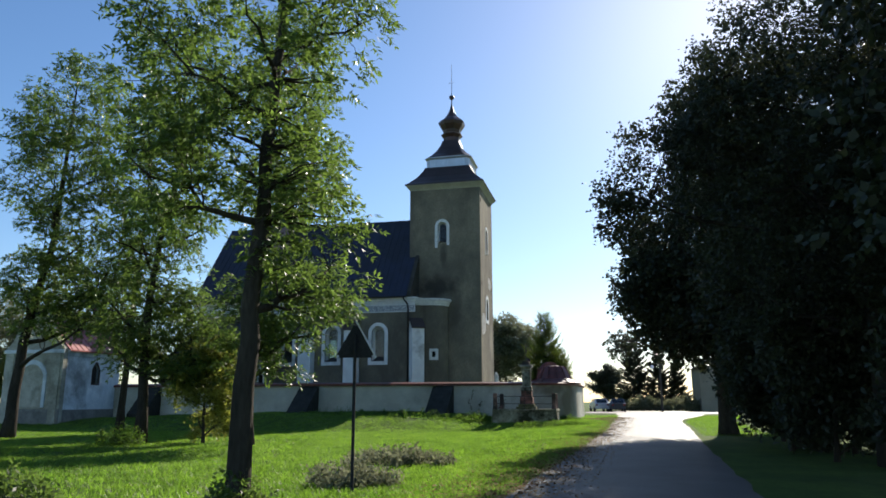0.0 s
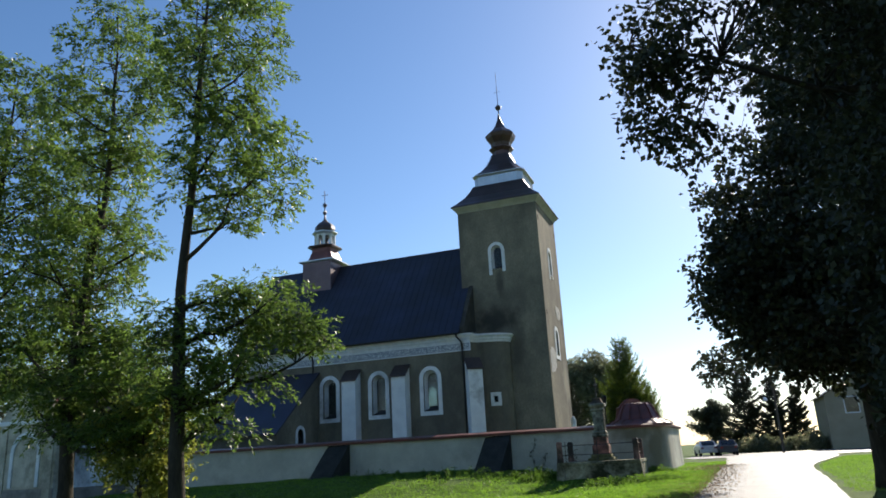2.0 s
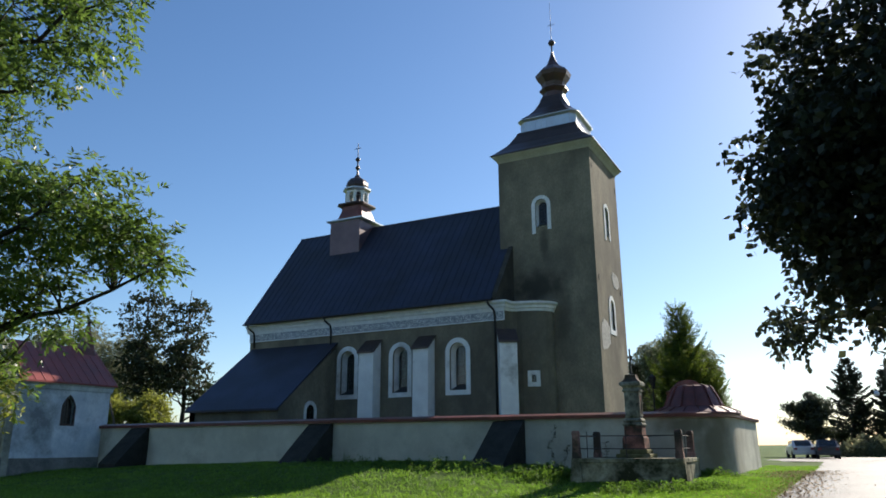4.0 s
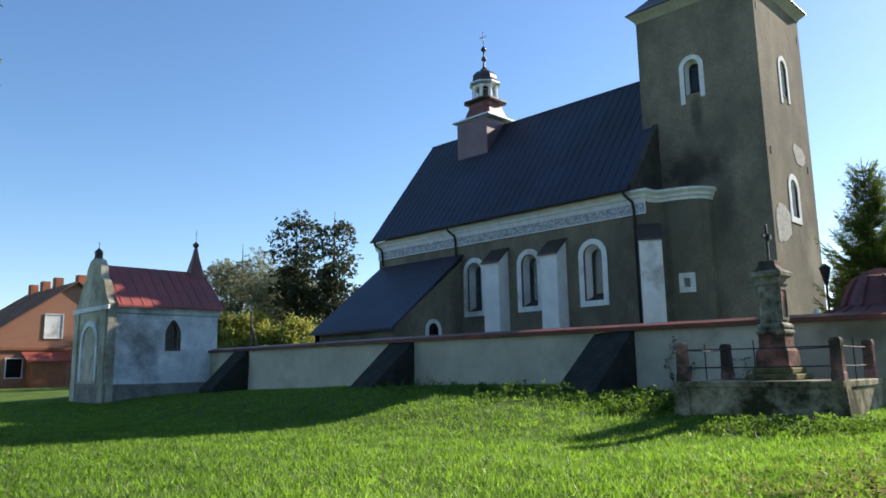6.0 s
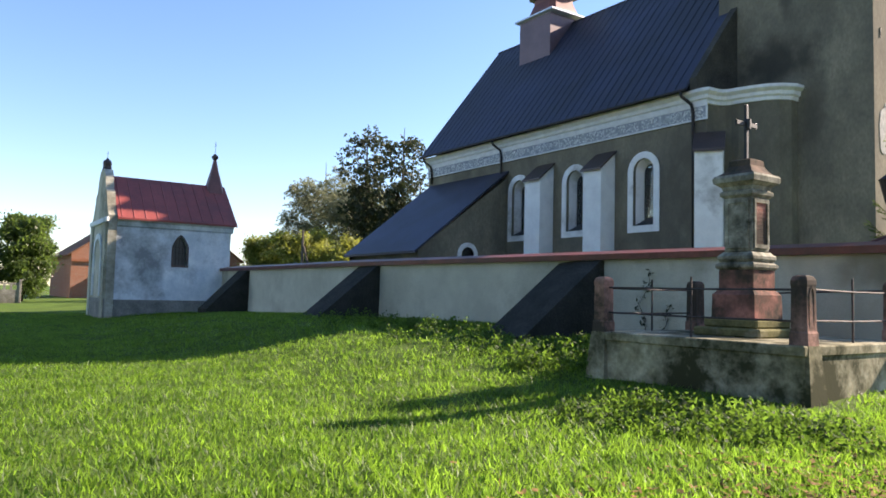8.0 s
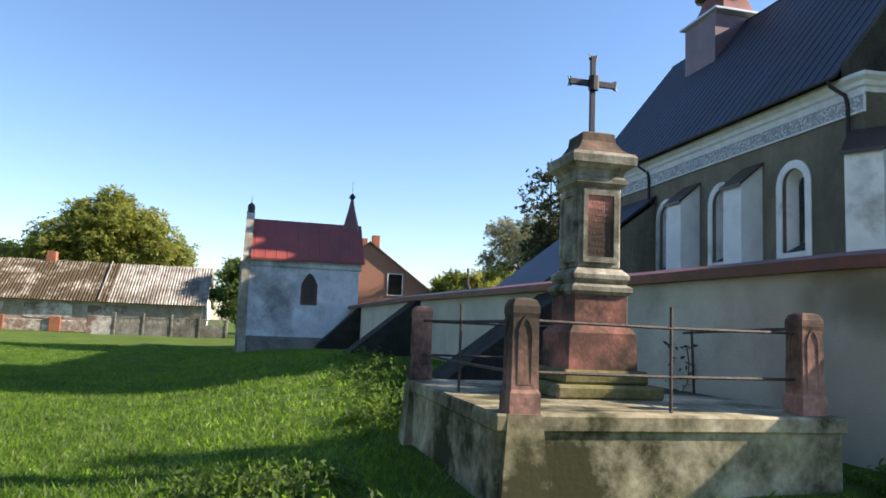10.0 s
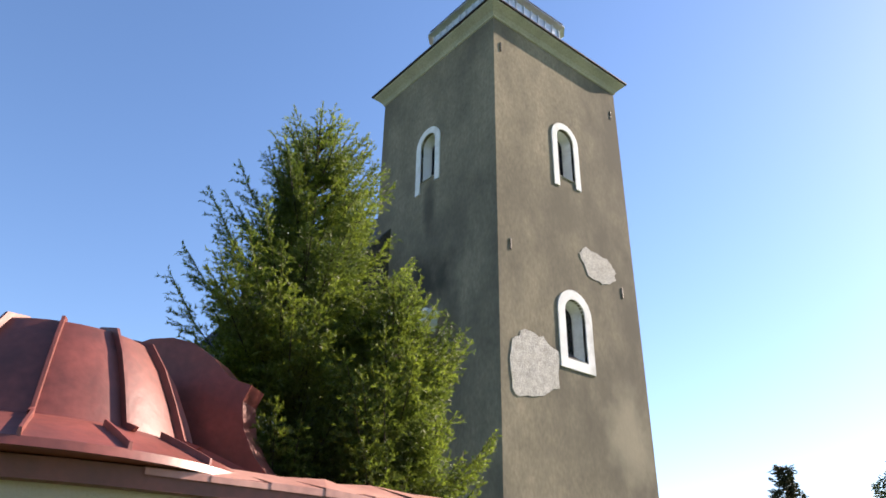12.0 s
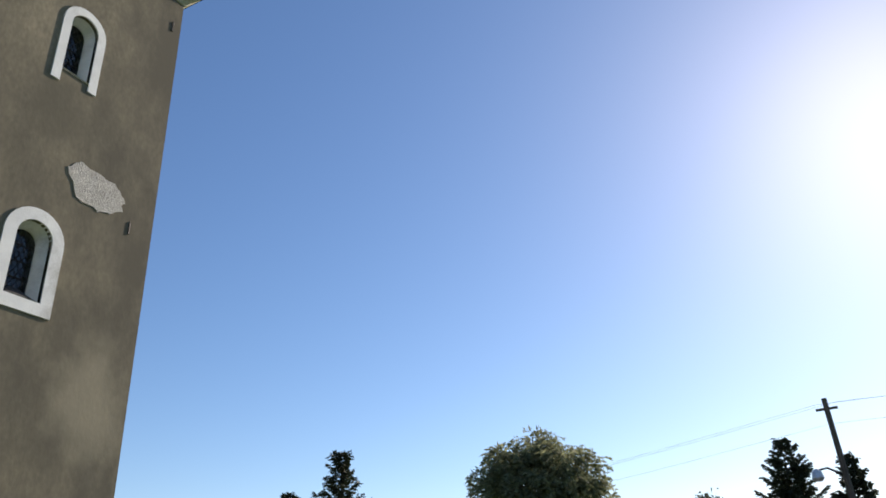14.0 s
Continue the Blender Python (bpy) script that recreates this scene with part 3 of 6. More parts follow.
FX1 = NX1 + 0.08
church_part("frieze", boxed(NX0 - 0.04, FX1, NY0 - 0.06, NY0, 9.05, 9.72), M_FRIEZE, "white frieze with dense worn scrollwork")
church_part("frieze_panel", boxed(NX0 + 0.06, FX1 - 0.06, NY0 - 0.066, NY0 - 0.06, 9.13, 9.63), M_GROUND, "blue-grey worn frieze ground")
for z in (9.05, 9.64):
    church_part("frieze_fillet", boxed(NX0 - 0.04, FX1, NY0 - 0.085, NY0 - 0.06, z, z + 0.07), M_FRIEZE, "white raised border of the frieze")
bm = bmesh.new()
rng = random.Random(4)
x = NX0 + 0.1
while x < FX1 - 0.1:
    for cz in (9.24, 9.38, 9.52):
        if rng.random() < 0.16:
            continue
        px, pz, r, ph = x + rng.uniform(-0.06, 0.06), cz + rng.uniform(-0.04, 0.04), rng.uniform(0.05, 0.1), rng.uniform(0, 6.3)
        turn = rng.choice((-1, 1)) * rng.uniform(1.4, 4.6)
        pts = [(px + r * (0.35 + 0.65 * k / 5) * math.cos(ph + turn * k / 5), NY0 - 0.072, pz + r * (0.35 + 0.65 * k / 5) * math.sin(ph + turn * k / 5)) for k in range(6)]
        tube(bm, pts, [0.016, 0.024 + rng.uniform(0, 0.014), 0.028, 0.026, 0.02, 0.014], 4)
    x += rng.uniform(0.11, 0.17)
tagged(church_part("scrollwork", bm, M_FRIEZE, "worn white scrollwork"), kind="stuff")
# one cornice along the nave, round its corner and on round the stair turret
STAIR = [(-16.9, 63.5), (-16.88, 63.85), (-16.78, 64.14), (-16.6, 64.35), (-16.4, 64.46), (-16.1, 64.48), (-15.84, 64.56), (-15.45, 64.68), (-15.05, 64.86), (-14.68, 65.16), (-14.42, 65.6), (-14.4, 66.02)]
CORNICE = [(0.0, 9.72), (0.05, 9.73), (0.07, 9.88), (0.15, 9.94), (0.17, 10.08), (0.28, 10.18), (0.31, 10.22), (0.31, 10.34), (0.0, 10.36)]
church_part("cornice", sweep([(NX0 - 0.3, NY0), (-30, NY0), (-20, NY0), (-17.6, NY0), (-16.98, NY0), (-16.9, NY0 + 0.02)] + STAIR, CORNICE), M_FRIEZE, "white moulded eaves cornice running on round the stair turret")

# nave roof
SL = (RIDGE_Z - EAVE_Z) / (RIDGE_Y - EAVE_Y)
back_y = 2 * RIDGE_Y - EAVE_Y
bm = prism([(EAVE_Y, EAVE_Z), (RIDGE_Y, RIDGE_Z), (back_y, EAVE_Z), (back_y, EAVE_Z - 0.1), (RIDGE_Y, RIDGE_Z - 0.14), (EAVE_Y, EAVE_Z - 0.1)], "x", NX0 - 0.35, TX0 - 0.005)
church_part("roof", bm, M_ROOF, "steep blue-grey standing-seam steel roof")
bm = prism([(EAVE_Y, EAVE_Z), (TY0 - 0.01, EAVE_Z + SL * (TY0 - EAVE_Y)), (TY0 - 0.01, EAVE_Z + SL * (TY0 - EAVE_Y) - 0.12), (EAVE_Y, EAVE_Z - 0.1)], "x", TX0 - 0.005, NX1 - 0.6)
church_part("roof", bm, M_ROOF)
rows_x = np.arange(NX0 - 0.1, NX1 - 0.6, 0.56)
for x in rows_x:
    top = RIDGE_Y if x < TX0 - 0.1 else TY0 - 0.05
    bm = bmesh.new()
    n = Vector((0, -SL, 1)).normalized()
    a, b = Vector((x, EAVE_Y, EAVE_Z)), Vector((x, top, EAVE_Z + SL * (top - EAVE_Y)))
    loft(bm, [[p + Vector((-0.018, 0, 0)), p + Vector((0.018, 0, 0)), p + Vector((0.014, 0, 0)) + n * 0.022, p + Vector((-0.014, 0, 0)) + n * 0.022] for p in (a, b)])
    church_part("seam", bm, M_ROOF, parent=None)
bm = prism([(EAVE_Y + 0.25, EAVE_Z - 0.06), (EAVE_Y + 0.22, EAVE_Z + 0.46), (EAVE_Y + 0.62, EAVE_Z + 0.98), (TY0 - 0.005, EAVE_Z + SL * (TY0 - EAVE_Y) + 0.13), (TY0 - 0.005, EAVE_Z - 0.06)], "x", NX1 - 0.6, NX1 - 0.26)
church_part("raking_gable", bm, M_GABLE, "stained raking gable top with shade in its dark colour")
church_part("gable_wall", prism([(NY0, 9.9), (NY1, 9.9), (RIDGE_Y, RIDGE_Z - 0.3)], "x", NX0, NX0 + 0.5), M_RENDER)
bm = bmesh.new()
tube(bm, [(NX0 - 0.35, RIDGE_Y, RIDGE_Z), (TX0, RIDGE_Y, RIDGE_Z)], 0.06)
church_part("ridge_cap", bm, M_ROOF)
bm = bmesh.new()
tube(bm, [(NX0 - 0.3, EAVE_Y - 0.06, EAVE_Z - 0.03), (NX1 - 0.6, EAVE_Y - 0.06, EAVE_Z - 0.06)], 0.07)
church_part("gutter", bm, M_IRON, "dark eaves gutter")
for x in (-38.0, -30.75, -17.75):
    bm = bmesh.new()
    low = 0.4 if x > -20 else (8.6 if x < -35 else 0.5)
    tube(bm, [(x, EAVE_Y - 0.06, EAVE_Z - 0.08), (x + 0.02, EAVE_Y - 0.02, EAVE_Z - 0.3), (x + 0.25, NY0 - 0.18, 9.75), (x + 0.3, NY0 - 0.14, 9.4), (x + 0.3, NY0 - 0.1, low)], 0.07, 8)
    church_part("downpipe", bm, M_IRON, "black downpipe", True)

# white buttresses between the nave windows
for x0, x1 in ((-27.4, -26.2), (-23.1, -21.95)):
    back = NY0
    church_part("buttress", prism([(62.45, BASE), (back, BASE), (back, 8.35), (NY0, 8.35), (62.45, 7.55)], "x", x0, x1), M_WHITE, "whitewashed sloping buttress")
    church_part("buttress_cap", prism([(62.32, 7.44), (NY0 - 0.002, 8.36), (NY0 - 0.002, 8.46), (62.32, 7.55)], "x", x0 - 0.1, x1 + 0.1), M_DARKTIN, "dark sheet capping")

turn_corner = Matrix.Translation((-16.37, 62.81, 0)) @ Matrix.Rotation(radians(32), 4, "Z")
bm = prism([(0.0, BASE), (1.25, BASE), (1.25, 8.2), (0.8, 8.36), (0.0, 7.62)], "x", -0.55, 0.55)
bm.transform(turn_corner)
church_part("buttress", bm, M_WHITE, "whitewashed diagonal corner buttress")
bm = prism([(-0.1, 7.5), (0.82, 8.38), (0.82, 8.5), (-0.1, 7.64)], "x", -0.63, 0.63)
bm.transform(turn_corner)
church_part("buttress_cap", bm, M_DARKTIN, "dark sheet capping")

# bowed stair turret between nave and tower
plan = [(-17.0, 63.5)] + STAIR + [(-17.0, 66.02)]
church_part("stair_turret", prism(plan, "z", BASE, 9.74), M_TOWER, "bowed grey rendered stair turret")
lid = [(x + (0.16 if i > 8 else 0.0), y - 0.2) for i, (x, y) in enumerate(plan[:-2])] + [(-14.2, 66.0), (-17.0, 66.0)]
bm = loft(bmesh.new(), [[(x, y, 10.345) for x, y in lid], [(x, y, 10.39) for x, y in lid], [(-15.6 + (x + 15.6) * 0.8, 66.0 - (66.0 - y) * 0.12, 10.5) for x, y in lid]])
bmesh.ops.recalc_face_normals(bm, faces=bm.faces[:])
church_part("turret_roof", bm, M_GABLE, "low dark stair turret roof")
bowed = Matrix.Translation((-15.45, 64.68, 0)) @ Matrix.Rotation(radians(20), 4, "Z")
bm = holed([(-0.4, 4.86), (0.4, 4.86), (0.4, 5.86), (-0.4, 5.86)], [[(-0.15, 5.12), (0.15, 5.12), (0.15, 5.6), (-0.15, 5.6)]], "y", -0.07, 0.15)
bm.transform(bowed)
small_win = church_part("window", bm, M_WHITE, "small square whitewashed window surround")
bm = boxed(-0.15, 0.15, -0.03, -0.01, 5.12, 5.6)
bm.transform(bowed)
church_part("pane", bm, M_DARKGLASS, parent=small_win)

# sacristy lean-to
LX0, LX1, LY = -37.8, -30.05, 57.5
church_part("leanto_wall", prism([(LY, BASE), (NY0, BASE), (NY0, 8.1), (LY, 3.7)], "x", LX1 - 0.5, LX1), M_RENDER)
church_part("leanto_wall", boxed(LX0, LX1 - 0.5, LY, LY + 0.5, BASE, 3.65), M_RENDER)
church_part("leanto_wall", prism([(LY, BASE), (NY0, BASE), (NY0, 8.1), (LY, 3.7)], "x", LX0, LX0 + 0.5), M_RENDER)
church_part("leanto_roof", prism([(LY - 0.3, 3.5), (NY0 - 0.005, 8.4), (NY0 - 0.005, 8.52), (LY - 0.3, 3.64)], "x", LX0 - 0.2, LX1 + 0.15), M_ROOF, "blue-grey steel lean-to roof")
bm = holed(arch(60.7, 2.9, 1.35, 1.35), [arch(60.7, 2.9, 0.85, 1.1)], "x", LX1, LX1 + 0.06)
aw = church_part("window", bm, M_WHITE, "small white arched window surround")
church_part("pane", prism(arch(60.7, 2.9, 0.85, 1.1), "x", LX1 + 0.005, LX1 + 0.02), M_DARKGLASS, parent=aw)

# ridge turret
RX, RY = -32.55, 69.1
church_part("ridge_turret", square([(1.45, 15.9), (1.45, 19.2)], RX, RY, 0, 1.1), M_TURRET, "oxide-red steel-clad ridge turret base")
church_part("turret_cornice_band", square([(1.5, 19.15), (1.78, 19.3), (1.78, 19.4), (1.3, 19.5)], RX, RY), M_TIN, "pale turret eaves")
church_part("turret_skirt", square([(1.3, 19.42), (1.22, 19.8), (1.0, 20.4), (0.98, 20.75)], RX, RY, 0.25), M_RUST)
church_part("turret_ledge", square([(1.05, 20.72), (1.32, 20.85), (1.32, 20.95), (0.9, 21.05)], RX, RY, 0.3), M_DARKTIN)
church_part("lantern_core", lathe([(0.35, 20.95), (0.35, 22.3)], 8, RX, RY, math.pi / 8), M_DARKTIN)
for k in range(8):
    a = math.pi / 8 + k * math.pi / 4
    bm = tube(bmesh.new(), [(RX + 0.86 * math.cos(a), RY + 0.86 * math.sin(a), 20.98), (RX + 0.86 * math.cos(a), RY + 0.86 * math.sin(a), 22.15)], 0.14, 6)
    church_part("lantern_post", bm, M_WHITE, "white lantern post")
    b = a + math.pi / 8
    c, s = math.cos(b), math.sin(b)
    bm = holed([(-0.35, 21.75), (0.35, 21.75), (0.35, 22.2), (-0.35, 22.2)], [[(-0.22, 21.76), (0.22, 21.76)] + [(0.22 * math.cos(math.pi * i / 6), 21.8 + 0.24 * math.sin(math.pi * i / 6)) for i in range(7)]], "y", -0.04, 0.04)
    bm.transform(Matrix.Translation((RX + 0.82 * c, RY + 0.82 * s, 0)) @ Matrix.Rotation(b + math.pi / 2, 4, "Z"))
    church_part("lantern_arch", bm, M_WHITE)
church_part("lantern_cornice", lathe([(0.95, 22.15), (1.22, 22.3), (1.22, 22.4), (0.9, 22.46)], 8, RX, RY, math.pi / 8), M_TIN, "white lantern cornice")
church_part("lantern_dome", lathe([(0.9, 22.42), (0.98, 22.7), (0.95, 23.0), (0.7, 23.3), (0.35, 23.5), (0.12, 23.8), (0.08, 24.2), (0.06, 24.3)], 8, RX, RY, math.pi / 8), M_DARKTIN, "small dark faceted lantern dome")
church_part("finial", lathe([(0.06, 24.2), (0.2, 24.4), (0.2, 24.5), (0.06, 24.7), (0.06, 25.0), (0.2, 25.15), (0.22, 25.28), (0.05, 25.45)], 10, RX, RY), M_DARKTIN, "", True)
bm = bmesh.new()
tube(bm, [(RX, RY, 25.4), (RX, RY, 26.7)], 0.035)
tube(bm, [(RX - 0.32, RY, 26.25), (RX + 0.32, RY, 26.25)], 0.03)
church_part("cross", bm, M_IRON, "thin iron cross")

# ---- churchyard wall ----
def wall_line():
    pts = [(-36.7 + 0.8 * i, wall_front(-36.7 + 0.8 * i)) for i in range(39)]
    for i in range(41):
        a = -math.pi / 2 + math.pi / 2 * i / 40
        pts.append((-4.95 + 2.4 * math.cos(a), 54.35 + 3.1 * math.sin(a)))
    pts += [(-2.55 + 0.012 * i, 54.0 + 1.0 * i) for i in range(1, 9)]
    return pts
LINE = wall_line()
def along(profile, name, mat, parent=None, smooth_it=False):
    """A section (distance outward, z above the foot line) carried along the wall's line."""
    bm = bmesh.new()
    rings = []
    for i, (x, y) in enumerate(LINE):
        a, b = LINE[max(i - 1, 0)], LINE[min(i + 1, len(LINE) - 1)]
        d = Vector((b[0] - a[0], b[1] - a[1])).normalized()
        nx, ny = d.y, -d.x
        rings.append([(x + nx * o, y + ny * o, z) for o, z in profile])
    loft(bm, rings)
    bmesh.ops.recalc_face_normals(bm, faces=bm.faces[:])
    return finish(name, bm, mat, parent)
yard_wall = tagged(along([(0.05, -0.7), (0.0, 1.2), (0.0, 2.32), (-0.5, 2.32), (-0.5, -0.7)], "wall_churchyard", M_YARDWALL), "pale grey-green plastered churchyard wall with rounded corner", "wall", kind="structure")
coping = along([(0.14, 2.31), (0.15, 2.45), (-0.25, 2.55), (-0.64, 2.42), (-0.62, 2.31)], "coping", M_COPING, yard_wall)
coping["label"] = "oxide-red sheet metal coping"
rng = random.Random(12)
for k in range(17):
    y = 54.1 + 0.46 * k
    x = -2.55 + 0.012 * (y - 54)
    bm = bmesh.new()
    lift = [rng.uniform(0.0, 0.035) for _ in range(5)]
    a, b, c, d, e = [bm.verts.new(p) for p in ((x + 0.17, y, 2.43 + lift[0]), (x + 0.17, y + 0.46, 2.43 + lift[1]), (x - 0.25, y + 0.23, 2.575 + lift[2]), (x - 0.25, y - 0.23, 2.57 + lift[3]), (x + 0.17, y, 2.4))]
    f, g, h = bm.verts.new((x + 0.17, y + 0.46, 2.4)), bm.verts.new((x - 0.66, y + 0.23, 2.43)), bm.verts.new((x - 0.66, y - 0.23, 2.43))
    for fs in ((a, b, c), (a, c, d), (e, f, b, a), (d, c, g, h)):
        bm.faces.new(fs)
    part("coping_sheet", bm, M_PALECOPING, yard_wall, "pale pink folded coping sheet")
for x0, x1, d in ((-33.2, -31.9, 2.1), (-21.25, -19.9, 2.5), (-12.0, -10.6, 2.7)):
    wy = wall_front(x1) + 0.12
    b = part("wall_buttress", prism([(wy - d, -0.6), (wy, -0.6), (wy, 2.3), (wy - 0.24, 2.3), (wy - d, 0.45)], "x", x0, x1), M_BUTTRESS, yard_wall, "dark mossy raking stone buttress")


# ---- domed corner shrine inside the wall ----
DX, DY = -4.1, 53.75
shrine = thing("corner_shrine", "round corner shrine under a ribbed oxide-red metal dome", "shrine", (DX, DY, 2.2))
def shrine_part(name, bm, mat, label="", parent=None, smooth=False):
    bm.transform(Matrix.Translation((-DX, -DY, -2.2)))
    return part(name, bm, mat, parent or shrine, label, smooth)
DOME = [(1.88, 2.46), (1.86, 2.52), (1.6, 2.64), (1.34, 2.75), (1.2, 2.8), (1.07, 3.1), (0.92, 3.4), (0.76, 3.63), (0.5, 3.69)]
shrine_part("drum_wall", lathe([(1.2, 0.2), (1.2, 2.5)], 24, DX, DY), M_YARDWALL)
shrine_part("dome", lathe(DOME + [(0.05, 3.71)], 36, DX, DY, math.pi / 12), M_COPING, "oxide-red ribbed metal dome", smooth=True).data.set_sharp_from_angle(angle=radians(16))
for k in range(12):
    a = math.pi / 12 + k * math.pi / 6
    bm = bmesh.new()
    rings = []
    for r, z in DOME[3:]:
        e, t = Vector((math.cos(a), math.sin(a), 0)), Vector((-math.sin(a), math.cos(a), 0))
        p = Vector((DX, DY, z)) + e * r
        rings.append([p - t * 0.016, p + t * 0.016, p + t * 0.012 + e * 0.05 + Vector((0, 0, 0.03)), p - t * 0.012 + e * 0.05 + Vector((0, 0, 0.03))])
    shrine_part("rib", loft(bm, rings), M_COPING)
for k in range(18):
    a = k * math.pi / 9 + 0.1
    bm = bmesh.new()
    rings = []
    for r, z in DOME[1:4]:
        e, t = Vector((math.cos(a), math.sin(a), 0)), Vector((-math.sin(a), math.cos(a), 0))
        p = Vector((DX, DY, z - 0.01)) + e * r
        rings.append([p - t * 0.014, p + t * 0.014, p + t * 0.01 + Vector((0, 0, 0.06)), p - t * 0.01 + Vector((0, 0, 0.06))])
    shrine_part("seam", loft(bm, rings), M_COPING)
g = [(-1.75, 2.4), (1.75, 2.4), (1.7, 2.6), (1.42, 2.85), (1.25, 3.1), (1.2, 3.35), (1.28, 3.5), (1.0, 3.58), (0.75, 3.78), (0.45, 3.95), (0.15, 4.02), (0, 4.02)]
g += [(-p[0], p[1]) for p in g[-2:1:-1]]
bm = prism([(p[0], p[1]) for p in g], "y", -0.15, 0.15)
bm.transform(Matrix.Translation((DX - 0.35, DY + 1.0, 0)) @ Matrix.Rotation(radians(40), 4, "Z") @ Matrix.Diagonal((0.8, 1, 1.0, 1)))
shrine_part("rear_gable", bm, M_COPING, "scrolled rear gable sheathed in red metal")

def rough_edge(pts, seed):
    rr = random.Random(seed)
    out = []
    for (a, b), (c, e) in zip(pts, pts[1:] + pts[:1]):
        for k in range(4):
            s = k / 4
            out.append((a + (c - a) * s + rr.uniform(-0.05, 0.05), b + (e - b) * s + rr.uniform(-0.05, 0.05)))
    return out


# ---- monument ----
MX, MY, PZ = -5.42, 48.5, 0.78
monument = thing("wayside_cross", "weathered sandstone wayside pillar with red panels and an iron cross", "monument", (MX, MY, PZ))
def mon(name, bm, mat, label="", parent=None):
    if name != "iron_cross":
        for v in bm.verts:
            v.co.z += 0.075 * max(0.0, v.co.z - 2.2)
    bm.transform(Matrix.Diagonal((0.94, 0.94, 1, 1)) @ Matrix.Translation((-MX, -MY, -PZ)))
    return part(name, bm, mat, parent or monument, label)
def blk(h, z0, z1, b=0.015):
    return boxed(MX - h, MX + h, MY - h, MY + h, z0, z1, b)
mon("step", blk(0.66, PZ, 0.93, 0.03), M_MOSS, "mossy stone step")
mon("step", blk(0.53, 0.93, 1.08, 0.03), M_MOSS, "mossy stone step")
mon("base_block", square([(0.43, 1.08), (0.42, 1.48), (0.35, 1.56)], MX, MY), M_REDSTONE, "red sandstone base block")
mon("base_block", blk(0.345, 1.56, 1.9), M_REDSTONE, "red sandstone base block")
mon("moulding", square([(0.34, 1.9), (0.385, 1.94), (0.385, 1.99), (0.32, 2.03), (0.36, 2.08), (0.36, 2.13), (0.285, 2.2)], MX, MY), M_STONE, "lichened grey moulding")
mon("shaft", blk(0.275, 2.2, 3.08, 0.02), M_STONE, "lichened grey sandstone shaft")
mon("moulding", square([(0.28, 3.06), (0.33, 3.1), (0.33, 3.15), (0.29, 3.18), (0.31, 3.24), (0.41, 3.3), (0.42, 3.38), (0.39, 3.42)], MX, MY), M_STONE, "lichened grey moulding")
mon("cap", square([(0.38, 3.41), (0.28, 3.48), (0.22, 3.57), (0.21, 3.66), (0.17, 3.68)], MX, MY), M_CAPSTONE, "brown stained cap with swept sides")
def plaque(turn, worded=True):
    rot = Matrix.Translation((MX, MY, 0)) @ Matrix.Rotation(turn, 4, "Z")
    bm = holed([(-0.225, 2.26), (0.225, 2.26), (0.225, 3.03), (-0.225, 3.03)], [[(-0.17, 2.32), (0.17, 2.32), (0.17, 2.97), (-0.17, 2.97)]], "y", -0.31, -0.25)
    bm.transform(rot)
    fr = mon("panel_frame", bm, M_STONE)
    bm = boxed(-0.17, 0.17, -0.285, -0.26, 2.32, 2.97)
    bm.transform(rot)
    mon("panel", bm, M_REDSTONE if worded else M_STONE, "worn red inscription panel" if worded else "", fr)
    if not worded:
        return
    rr = random.Random(7)
    for row in range(9):
        bm = bmesh.new()
        x = -0.145 + rr.uniform(0, 0.05)
        while x < 0.11:
            w = rr.uniform(0.012, 0.035)
            box(bm, x, x + w, -0.2875, -0.284, 2.91 - row * 0.065 - 0.03, 2.91 - row * 0.065)
            x += w + 0.014
        bm.transform(rot)
        mon("inscription_bar", bm, M_POST, "", fr)
plaque(math.pi / 2)
plaque(0, False)
bm = bmesh.new()
box(bm, MX - 0.035, MX + 0.035, MY - 0.03, MY + 0.03, 3.68, 4.8)
box(bm, MX - 0.03, MX + 0.03, MY - 0.33, MY + 0.33, 4.42, 4.49)
for dy, dz in ((-0.33, 4.455), (0.33, 4.455), (0, 4.8)):
    for s in (-1, 1):
        if dz > 4.5:
            tube(bm, [(MX, MY, dz), (MX, MY + s * 0.06, dz + 0.02), (MX, MY + s * 0.04, dz - 0.05)], 0.012, 4)
        else:
            tube(bm, [(MX, MY + dy, dz), (MX, MY + dy * 1.06, dz + s * 0.06), (MX, MY + dy * 0.93, dz + s * 0.05)], 0.012, 4)
tube(bm, [(MX + 0.04, MY, 4.36), (MX + 0.05, MY, 4.54)], 0.07, 8)
bm.transform(Matrix.Translation((MX, MY, 3.68)) @ Matrix.Diagonal((0.8, 0.94, 0.96, 1)) @ Matrix.Translation((-MX, -MY, -3.68)))
mon("iron_cross", bm, M_BLACKPAINT, "black forged iron cross")

M_RUSTIRON = material("rusty_iron", (0.075, 0.055, 0.05), (0.035, 0.03, 0.03), 6, 40, 0.7, 0.3)
platform = thing("railed_platform", "mossy concrete platform with red sandstone posts and iron rails", "platform", (-5.45, 48.5, 0))
def plat(name, bm, mat, label=""):
    bm.transform(Matrix.Translation((5.45, -48.5, 0)))
    return part(name, bm, mat, platform, label)
PX0, PX1, PY0, PY1 = -7.32, -3.52, 46.84, 50.3
plat("slab", boxed(PX0 - 0.02, PX1 + 0.02, PY0 - 0.02, 50.2, -0.6, PZ, 0.03), M_CONCRETE, "stained concrete slab")
plat("slab_edge", boxed(PX0 - 0.05, PX1 + 0.05, PY0 - 0.05, 50.23, PZ - 0.15, PZ + 0.004, 0.02), M_CONCRETE, "mossy projecting slab edge")
